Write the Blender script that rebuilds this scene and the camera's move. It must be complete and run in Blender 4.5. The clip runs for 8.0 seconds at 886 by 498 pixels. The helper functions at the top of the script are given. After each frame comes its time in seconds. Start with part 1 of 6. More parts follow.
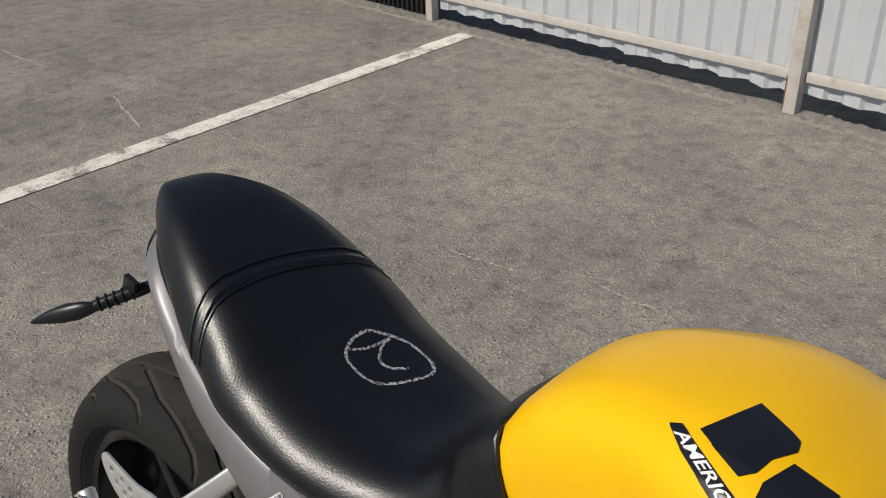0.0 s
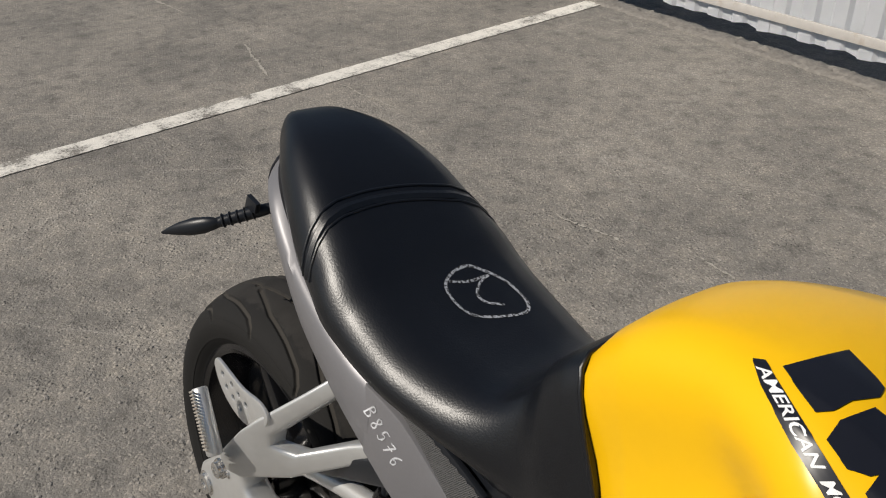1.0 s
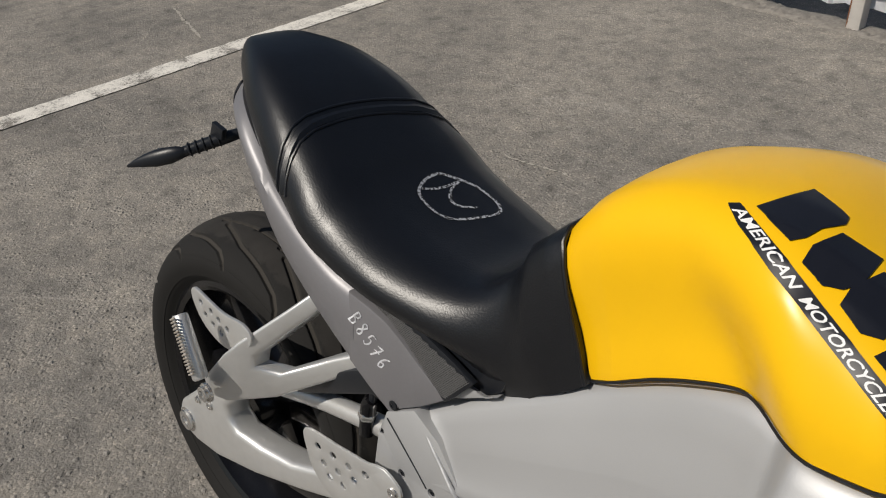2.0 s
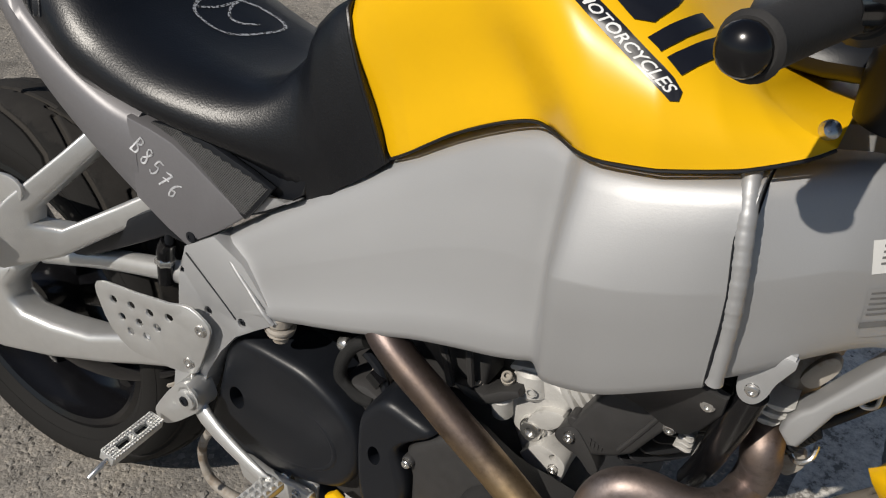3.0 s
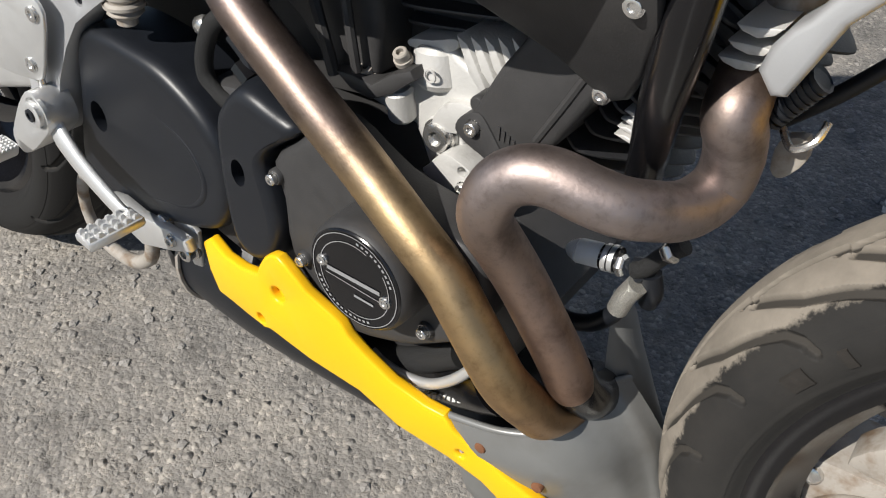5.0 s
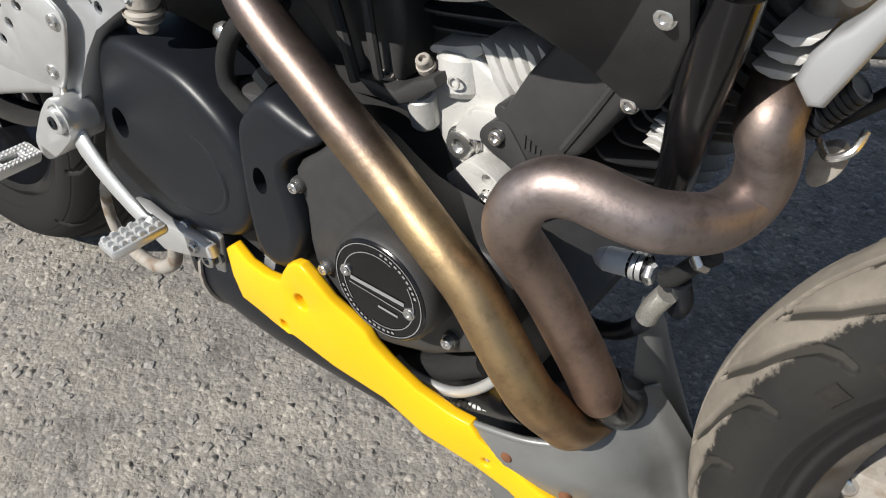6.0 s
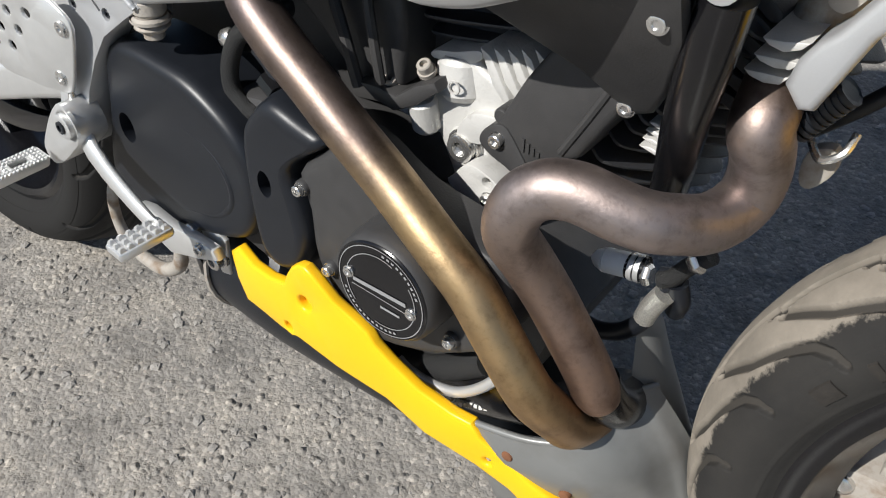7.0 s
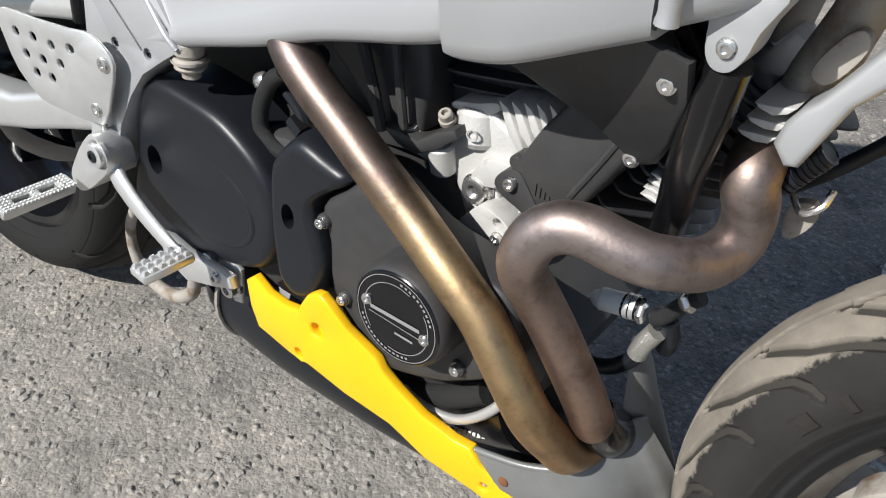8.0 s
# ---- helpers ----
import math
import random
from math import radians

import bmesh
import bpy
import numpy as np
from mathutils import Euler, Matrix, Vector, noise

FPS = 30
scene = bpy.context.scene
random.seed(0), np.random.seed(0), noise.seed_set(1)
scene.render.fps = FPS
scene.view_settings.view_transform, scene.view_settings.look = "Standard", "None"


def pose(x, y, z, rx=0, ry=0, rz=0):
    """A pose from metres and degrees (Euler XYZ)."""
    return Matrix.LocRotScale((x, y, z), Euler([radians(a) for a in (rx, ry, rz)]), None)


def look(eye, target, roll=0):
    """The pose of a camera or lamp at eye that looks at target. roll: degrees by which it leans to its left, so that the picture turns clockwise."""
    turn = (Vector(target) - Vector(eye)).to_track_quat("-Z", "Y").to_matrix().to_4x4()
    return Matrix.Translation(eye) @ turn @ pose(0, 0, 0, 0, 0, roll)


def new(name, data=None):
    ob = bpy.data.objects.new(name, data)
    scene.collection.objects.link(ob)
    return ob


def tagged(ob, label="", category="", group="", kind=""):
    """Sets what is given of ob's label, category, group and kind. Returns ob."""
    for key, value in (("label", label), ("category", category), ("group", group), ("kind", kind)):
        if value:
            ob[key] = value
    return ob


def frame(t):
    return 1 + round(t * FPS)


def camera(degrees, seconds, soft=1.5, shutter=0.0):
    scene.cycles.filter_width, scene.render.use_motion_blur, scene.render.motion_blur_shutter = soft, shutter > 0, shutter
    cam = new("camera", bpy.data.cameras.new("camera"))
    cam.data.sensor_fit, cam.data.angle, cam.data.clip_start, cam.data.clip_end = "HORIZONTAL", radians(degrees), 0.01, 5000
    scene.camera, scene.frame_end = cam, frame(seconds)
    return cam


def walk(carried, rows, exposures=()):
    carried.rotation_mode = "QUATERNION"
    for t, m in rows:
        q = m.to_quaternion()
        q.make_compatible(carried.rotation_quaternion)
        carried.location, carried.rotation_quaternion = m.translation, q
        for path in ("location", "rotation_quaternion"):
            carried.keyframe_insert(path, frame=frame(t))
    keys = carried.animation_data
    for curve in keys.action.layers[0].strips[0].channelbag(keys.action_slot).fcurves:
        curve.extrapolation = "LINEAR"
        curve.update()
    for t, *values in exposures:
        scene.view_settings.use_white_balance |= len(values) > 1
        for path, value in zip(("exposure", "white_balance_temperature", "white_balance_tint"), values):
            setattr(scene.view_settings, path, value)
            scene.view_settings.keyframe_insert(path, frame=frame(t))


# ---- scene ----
cam = camera(55.5, 8.0, soft=1.1)
PATH = [
    (0, (0.92, -0.388, 1.346), (-0.262, 0.896, 0.37), -2.3),
    (0.5, (0.945, -0.407, 1.342), (-0.343, 0.762, 0.355), -2.0),
    (1, (0.956, -0.42, 1.331), (-0.377, 0.659, 0.302), -1.6),
    (1.2, (0.958, -0.422, 1.329), (-0.38, 0.632, 0.281), -1.9),
    (2.3, (0.985, -0.534, 1.257), (-0.103, 0.702, 0.122), -2.7),
    (2.5, (0.995, -0.557, 1.232), (0.008, 0.742, 0.075), -1.8),
    (2.8, (1.019, -0.559, 1.173), (0.138, 0.804, 0.004), -0.0),
    (3, (1.025, -0.538, 1.145), (0.205, 0.831, -0.061), 0.4),
    (3.5, (1.054, -0.459, 1.045), (0.245, 0.876, -0.205), 0.7),
    (4, (1.09, -0.404, 0.946), (0.214, 0.826, -0.365), -1.3),
    (4.5, (1.124, -0.389, 0.877), (0.238, 0.755, -0.503), -2.6),
    (4.7, (1.125, -0.392, 0.855), (0.243, 0.739, -0.539), -2.3),
    (6, (1.111, -0.378, 0.86), (0.196, 0.691, -0.562), -4.4),
    (6.5, (1.116, -0.381, 0.86), (0.196, 0.679, -0.564), -5.0),
    (7, (1.119, -0.383, 0.866), (0.191, 0.684, -0.547), -4.8),
    (7.5, (1.126, -0.389, 0.874), (0.194, 0.703, -0.519), -3.8),
    (8, (1.127, -0.441, 0.891), (0.194, 0.739, -0.427), -0.4),
]
EXPOSURES = [(0, 0.0, 6500, 10), (1.0, 0.0, 6500, 10), (2.5, -0.16, 6500, 10), (3.0, -0.14, 6450, 10), (3.5, -0.05, 6400, 10), (4.0, 0.15, 6250, 10), (4.5, 0.45, 6200, 10), (6.0, 0.58, 6150, 9), (7.0, 0.61, 6050, 9), (8.0, 0.67, 6000, 9)]
walk(cam, [(t, look(eye, target, roll)) for t, eye, target, roll in PATH], EXPOSURES)

from mathutils.bvhtree import BVHTree

# ---- light ----
SUN_FROM = Vector((-0.20, -0.66, 0.70)).normalized()
world = bpy.data.worlds.new("sky")
scene.world = world
world.use_nodes = True
wn = world.node_tree.nodes
sky = wn.new("ShaderNodeTexSky")
sky.sky_type = "NISHITA"
sky.sun_disc = False
sky.sun_elevation = math.asin(SUN_FROM.z)
sky.sun_rotation = math.atan2(SUN_FROM.x, SUN_FROM.y)
sky.air_density, sky.dust_density = 1.0, 0.6
world.node_tree.links.new(sky.outputs[0], wn["Background"].inputs[0])
wn["Background"].inputs[1].default_value = 0.048
sun = new("sun", bpy.data.lights.new("sun", "SUN"))
sun.data.energy, sun.data.angle, sun.data.color = 4.2, radians(0.55), (1.0, 0.93, 0.83)
sun.matrix_world = look(SUN_FROM * 20, (0, 0, 0))
scene.view_settings.exposure = 0.0


# ---- materials ----
def material(name, colour, rough=0.5, metal=0.0, coat=0.0, vary=0.12, scale=40.0, bump=0.0, bump_scale=200.0,
             second=None, second_scale=6.0, second_at=(0.5, 0.65), rough_vary=0.0, spec=0.5):
    """A surface with grain and stains: colour varies at a coarse and a fine scale, with fine relief."""
    m = bpy.data.materials.new(name)
    m.use_nodes = True
    nt = m.node_tree
    n, link = nt.nodes, nt.links.new
    b = n["Principled BSDF"]
    b.inputs["Metallic"].default_value = metal
    b.inputs["Roughness"].default_value = rough
    b.inputs["Specular IOR Level"].default_value = spec
    b.inputs["Coat Weight"].default_value = coat
    b.inputs["Coat Roughness"].default_value = 0.04
    tc = n.new("ShaderNodeTexCoord")
    fine = n.new("ShaderNodeTexNoise")
    fine.inputs["Scale"].default_value, fine.inputs["Detail"].default_value = scale, 6.0
    link(tc.outputs["Object"], fine.inputs["Vector"])
    ramp = n.new("ShaderNodeMapRange")
    ramp.inputs[3].default_value, ramp.inputs[4].default_value = 1 - vary, 1 + vary
    link(fine.outputs[0], ramp.inputs[0])
    base = n.new("ShaderNodeMix")
    base.data_type, base.blend_type = "RGBA", "MULTIPLY"
    base.inputs[0].default_value = 1.0
    base.inputs[6].default_value = (*colour, 1)
    link(ramp.outputs[0], base.inputs[7])
    out = base.outputs[2]
    if second is not None:
        big = n.new("ShaderNodeTexNoise")
        big.inputs["Scale"].default_value, big.inputs["Detail"].default_value = second_scale, 8.0
        big.inputs["Roughness"].default_value = 0.6
        link(tc.outputs["Object"], big.inputs["Vector"])
        mr = n.new("ShaderNodeMapRange")
        mr.inputs[1].default_value, mr.inputs[2].default_value = second_at
        link(big.outputs[0], mr.inputs[0])
        mix = n.new("ShaderNodeMix")
        mix.data_type = "RGBA"
        mix.inputs[7].default_value = (*second, 1)
        link(mr.outputs[0], mix.inputs[0])
        link(out, mix.inputs[6])
        out = mix.outputs[2]
    link(out, b.inputs["Base Color"])
    if rough_vary:
        rr = n.new("ShaderNodeMapRange")
        rr.inputs[3].default_value, rr.inputs[4].default_value = max(rough - rough_vary, 0), min(rough + rough_vary, 1)
        rn = n.new("ShaderNodeTexNoise")
        rn.inputs["Scale"].default_value, rn.inputs["Detail"].default_value = 9.0, 5.0
        link(tc.outputs["Object"], rn.inputs["Vector"])
        link(rn.outputs[0], rr.inputs[0])
        link(rr.outputs[0], b.inputs["Roughness"])
    if bump:
        bn = n.new("ShaderNodeTexNoise")
        bn.inputs["Scale"].default_value, bn.inputs["Detail"].default_value = bump_scale, 4.0
        link(tc.outputs["Object"], bn.inputs["Vector"])
        bp = n.new("ShaderNodeBump")
        bp.inputs["Strength"].default_value, bp.inputs["Distance"].default_value = bump, 0.002
        link(bn.outputs[0], bp.inputs["Height"])
        link(bp.outputs[0], b.inputs["Normal"])
    return m


YELLOW = material("yellow_plastic", (0.84, 0.48, 0.006), 0.30, vary=0.03, scale=30, rough_vary=0.05, spec=0.28)
SILVER = material("silver_paint", (0.46, 0.464, 0.470), 0.52, metal=0.52, vary=0.03, scale=900, rough_vary=0.05, bump=0.04, bump_scale=700)
CAST = material("cast_aluminium", (0.64, 0.64, 0.63), 0.38, metal=0.65, vary=0.08, scale=60, bump=0.1, bump_scale=500)
BRIGHT = material("bright_metal", (0.66, 0.65, 0.63), 0.25, metal=0.9, vary=0.1, scale=80, rough_vary=0.1)
RAIL = material("grey_tail_paint", (0.185, 0.182, 0.192), 0.42, metal=0.25, vary=0.06, scale=300, bump=0.03, bump_scale=600)
LEATHER = material("black_vinyl", (0.006, 0.0068, 0.009), 0.36, vary=0.25, scale=120, bump=0.14, bump_scale=460, spec=0.5, rough_vary=0.09)
BLACK = material("black_plastic", (0.010, 0.0115, 0.015), 0.38, vary=0.2, scale=90, bump=0.06, bump_scale=900, rough_vary=0.07, spec=0.36)
GLOSS = material("gloss_black", (0.006, 0.006, 0.007), 0.2, vary=0.2, scale=50)
RUBBER = material("tyre_rubber", (0.022, 0.021, 0.021), 0.75, vary=0.25, scale=60, bump=0.15, bump_scale=500)
ENGINE = material("engine_black", (0.040, 0.039, 0.039), 0.5, vary=0.25, scale=70, bump=0.12, bump_scale=700, spec=0.4)
ALLOY = material("rough_alloy", (0.56, 0.55, 0.525), 0.55, metal=0.25, vary=0.12, scale=50, bump=0.2, bump_scale=400, second=(0.3, 0.28, 0.25), second_scale=22, second_at=(0.55, 0.75))
WHITE = material("white_mark", (0.75, 0.75, 0.75), 0.6, vary=0.2, scale=200)
FENCE = material("white_fence_sheet", (0.84, 0.85, 0.87), 0.45, vary=0.05, scale=12)
FENCE_STEEL = material("weathered_fence_steel", (0.49, 0.465, 0.435), 0.6, vary=0.14, scale=25, second=(0.40, 0.34, 0.28), second_scale=9, second_at=(0.56, 0.7))

LEVER = material("satin_black_lever", (0.02, 0.02, 0.021), 0.35, vary=0.15, scale=60)
FIN = material("finned_cylinder", (0.03, 0.03, 0.033), 0.45, vary=0.2, scale=60, bump=0.2, bump_scale=500)
DUSTY = material("dusty_casting", (0.36, 0.33, 0.29), 0.7, metal=0.2, vary=0.15, scale=60, bump=0.2, bump_scale=300, second=(0.2, 0.14, 0.09), second_scale=40, second_at=(0.5, 0.7))
BRAID = material("braided_steel", (0.66, 0.64, 0.58), 0.35, metal=0.8, vary=0.5, scale=900, bump=0.6, bump_scale=900)
WEAVE = material("woven_black_sleeve", (0.012, 0.012, 0.012), 0.6, vary=0.7, scale=1100, bump=0.9, bump_scale=1100)
LOTCHALK = material("bright_chalk", (0.72, 0.73, 0.76), 0.9, vary=0.3, scale=900)
CHALK = material("white_chalk", (0.36, 0.38, 0.42), 0.9, vary=0.3, scale=700, second=(0.02, 0.021, 0.024), second_scale=330, second_at=(0.47, 0.56))
DECAL = material("black_decal", (0.01, 0.011, 0.016), 0.3, vary=0.1, scale=100)
PAPER = material("white_label", (0.74, 0.74, 0.72), 0.5, vary=0.05, scale=40)
MESHWIRE = material("grille_wire_black", (0.11, 0.11, 0.11), 0.5, vary=0.3, scale=300)
GREYINK = material("grey_print", (0.16, 0.16, 0.16), 0.6, vary=0.2, scale=200)
RUST = material("rust", (0.17, 0.07, 0.03), 0.85, vary=0.4, scale=90)
DARKFENCE = material("dark_fence_paint", (0.03, 0.028, 0.026), 0.7, vary=0.2, scale=30)
SOIL = material("dry_soil", (0.205, 0.190, 0.170), 0.95, vary=0.45, scale=60, bump=1.0, bump_scale=90)
CHIN = material("grey_chin_plastic", (0.20, 0.202, 0.196), 0.36, metal=0.25, vary=0.05, scale=60, second=(0.15, 0.145, 0.135), second_scale=14, second_at=(0.52, 0.8), rough_vary=0.08)


def stone_cell(nt, vec, scale, randomness=1.0, feature="F1"):
    v = nt.nodes.new("ShaderNodeTexVoronoi")
    v.feature = feature
    v.inputs["Scale"].default_value = scale
    v.inputs["Randomness"].default_value = randomness
    nt.links.new(vec, v.inputs["Vector"])
    return v


def ramp_of(nt, value, stops):
    r = nt.nodes.new("ShaderNodeValToRGB")
    els = r.color_ramp.elements
    els[0].position, els[0].color = stops[0][0], (*stops[0][1], 1)
    els[1].position, els[1].color = stops[-1][0], (*stops[-1][1], 1)
    for pos, col in stops[1:-1]:
        els.new(pos).color = (*col, 1)
    nt.links.new(value, r.inputs[0])
    return r.outputs[0]


def noise_of(nt, vec, scale, detail=6.0, rough=0.55):
    n = nt.nodes.new("ShaderNodeTexNoise")
    n.inputs["Scale"].default_value, n.inputs["Detail"].default_value, n.inputs["Roughness"].default_value = scale, detail, rough
    nt.links.new(vec, n.inputs["Vector"])
    return n.outputs[0]


def maths(nt, op, a, b):
    n = nt.nodes.new("ShaderNodeMath")
    n.operation = op
    for k, v in enumerate((a, b)):
        if isinstance(v, (int, float)):
            n.inputs[k].default_value = v
        else:
            nt.links.new(v, n.inputs[k])
    return n.outputs[0]


def blend(nt, kind, fac, a, b):
    n = nt.nodes.new("ShaderNodeMix")
    n.data_type, n.blend_type = "RGBA", kind
    for k, v in ((0, fac), (6, a), (7, b)):
        if isinstance(v, (int, float)):
            n.inputs[k].default_value = v
        elif isinstance(v, tuple):
            n.inputs[k].default_value = (*v, 1)
        else:
            nt.links.new(v, n.inputs[k])
    return n.outputs[2]


def maths_vec(nt, vec, value, amount):
    """A vector shifted by a value times an amount."""
    n = nt.nodes.new("ShaderNodeVectorMath")
    n.operation = "MULTIPLY_ADD"
    nt.links.new(value, n.inputs[0])
    n.inputs[1].default_value = (amount, amount, 0)
    nt.links.new(vec, n.inputs[2])
    return n.outputs[0]


def asphalt_material():
    """Worn asphalt: stones of two sizes in a dusty binder, with dark patches and relief."""
    m = bpy.data.materials.new("worn_asphalt")
    m.use_nodes = True
    nt = m.node_tree
    link = nt.links.new
    b = nt.nodes["Principled BSDF"]
    b.inputs["Roughness"].default_value = 0.9
    b.inputs["Specular IOR Level"].default_value = 0.25
    co = nt.nodes.new("ShaderNodeTexCoord").outputs["Object"]
    warp = nt.nodes.new("ShaderNodeVectorMath")
    warp.operation = "MULTIPLY_ADD"
    wn_ = nt.nodes.new("ShaderNodeTexNoise")
    wn_.inputs["Scale"].default_value = 60
    link(co, wn_.inputs["Vector"])
    link(wn_.outputs["Color"], warp.inputs[0])
    warp.inputs[1].default_value = (0.007, 0.007, 0.007)
    link(co, warp.inputs[2])
    vec = warp.outputs[0]
    big, small = stone_cell(nt, vec, 82), stone_cell(nt, vec, 200)
    patch = noise_of(nt, co, 1.3, 7, 0.62)
    mid = noise_of(nt, co, 11, 6, 0.6)
    base = ramp_of(nt, patch, [(0.28, (0.150, 0.143, 0.133)), (0.42, (0.212, 0.201, 0.186)), (0.55, (0.262, 0.246, 0.224)), (0.75, (0.315, 0.295, 0.268))])
    spot = ramp_of(nt, mid, [(0.3, (0.66, 0.66, 0.66)), (0.46, (0.95, 0.95, 0.95)), (0.7, (1.17, 1.15, 1.11))])
    base = blend(nt, "MULTIPLY", 1.0, base, spot)
    sep = nt.nodes.new("ShaderNodeSeparateColor")
    link(small.outputs["Color"], sep.inputs[0])
    grit = ramp_of(nt, sep.outputs[0], [(0.0, (0.60, 0.60, 0.61)), (0.35, (0.9, 0.9, 0.9)), (0.85, (1.08, 1.07, 1.05)), (0.93, (1.75, 1.7, 1.62)), (1.0, (1.9, 1.85, 1.8))])
    base = blend(nt, "MULTIPLY", 0.5, base, grit)
    # Shade in the crevices and pits is put into the colour, besides the relief.
    gap = ramp_of(nt, big.outputs["Distance"], [(0.45, (1, 1, 1)), (0.95, (0.66, 0.65, 0.64))])
    base = blend(nt, "MULTIPLY", 0.6, base, gap)
    pits = ramp_of(nt, noise_of(nt, co, 30, 6, 0.66), [(0.28, (0.42, 0.41, 0.40)), (0.45, (1.03, 1.02, 1.0))])
    base = blend(nt, "MULTIPLY", 0.42, base, pits)
    crack = nt.nodes.new("ShaderNodeMapRange")
    crack.inputs[1].default_value, crack.inputs[2].default_value = 0.0, 0.005
    crack.inputs[3].default_value, crack.inputs[4].default_value = 0.35, 0.0
    edge = stone_cell(nt, maths_vec(nt, co, noise_of(nt, co, 3.0, 5, 0.6), 0.35), 0.75, 1.0, "DISTANCE_TO_EDGE")
    link(edge.outputs["Distance"], crack.inputs[0])
    base = blend(nt, "MIX", maths(nt, "MULTIPLY", crack.outputs[0], noise_of(nt, co, 1.7, 3, 0.6)), base, (0.52, 0.49, 0.44))
    link(base, b.inputs["Base Color"])
    level = nt.nodes.new("ShaderNodeSeparateColor")
    link(big.outputs["Color"], level.inputs[0])
    raised = maths(nt, "MULTIPLY", maths(nt, "MAXIMUM", maths(nt, "SUBTRACT", level.outputs[0], 0.30), 0.0), maths(nt, "MAXIMUM", maths(nt, "SUBTRACT", 0.52, big.outputs["Distance"]), 0.0))
    h1 = maths(nt, "MULTIPLY", raised, maths(nt, "MULTIPLY", maths(nt, "POWER", noise_of(nt, co, 2.6, 5, 0.6), 2.0), 0.115))
    h2 = maths(nt, "MULTIPLY", small.outputs["Distance"], -0.0030)
    h3 = maths(nt, "ADD", maths(nt, "MULTIPLY", mid, 0.013), maths(nt, "MULTIPLY", pits, 0.007))
    h4 = maths(nt, "MULTIPLY", noise_of(nt, co, 420, 3), 0.002)
    bump = nt.nodes.new("ShaderNodeBump")
    bump.inputs["Strength"].default_value, bump.inputs["Distance"].default_value = 0.9, 0.5
    link(maths(nt, "ADD", maths(nt, "ADD", h1, h2), maths(nt, "ADD", h3, h4)), bump.inputs["Height"])
    link(bump.outputs[0], b.inputs["Normal"])
    return m


def pipe_material(name, stops, low, high):
    """Steel tinted by heat: bands of brown, bronze and violet grey, with soot and small scratches."""
    m = bpy.data.materials.new(name)
    m.use_nodes = True
    nt = m.node_tree
    link = nt.links.new
    b = nt.nodes["Principled BSDF"]
    b.inputs["Metallic"].default_value = 0.95
    co = nt.nodes.new("ShaderNodeTexCoord").outputs["Object"]
    xyz = nt.nodes.new("ShaderNodeSeparateXYZ")
    link(co, xyz.inputs[0])
    along = maths(nt, "ADD", maths(nt, "MULTIPLY", xyz.outputs[2], 1.5), maths(nt, "MULTIPLY", noise_of(nt, co, 9, 5), 0.22))
    tint = ramp_of(nt, along, stops)
    soot = ramp_of(nt, noise_of(nt, co, 35, 7, 0.65), [(0.3, (0.5, 0.48, 0.46)), (0.5, (1, 1, 1)), (0.75, (1.15, 1.1, 1.0))])
    freckle = ramp_of(nt, noise_of(nt, co, 170, 6, 0.7), [(0.34, (0.45, 0.36, 0.30)), (0.46, (1, 1, 1)), (0.66, (1.12, 1.1, 1.08))])
    link(blend(nt, "MULTIPLY", 0.22, blend(nt, "MULTIPLY", 0.8, tint, soot), freckle), b.inputs["Base Color"])
    rr = nt.nodes.new("ShaderNodeMapRange")
    rr.inputs[3].default_value, rr.inputs[4].default_value = low, high
    link(noise_of(nt, co, 60, 6, 0.6), rr.inputs[0])
    link(rr.outputs[0], b.inputs["Roughness"])
    bump = nt.nodes.new("ShaderNodeBump")
    bump.inputs["Strength"].default_value, bump.inputs["Distance"].default_value = 0.11, 0.002
    link(noise_of(nt, co, 300, 6, 0.65), bump.inputs["Height"])
    link(bump.outputs[0], b.inputs["Normal"])
    return m


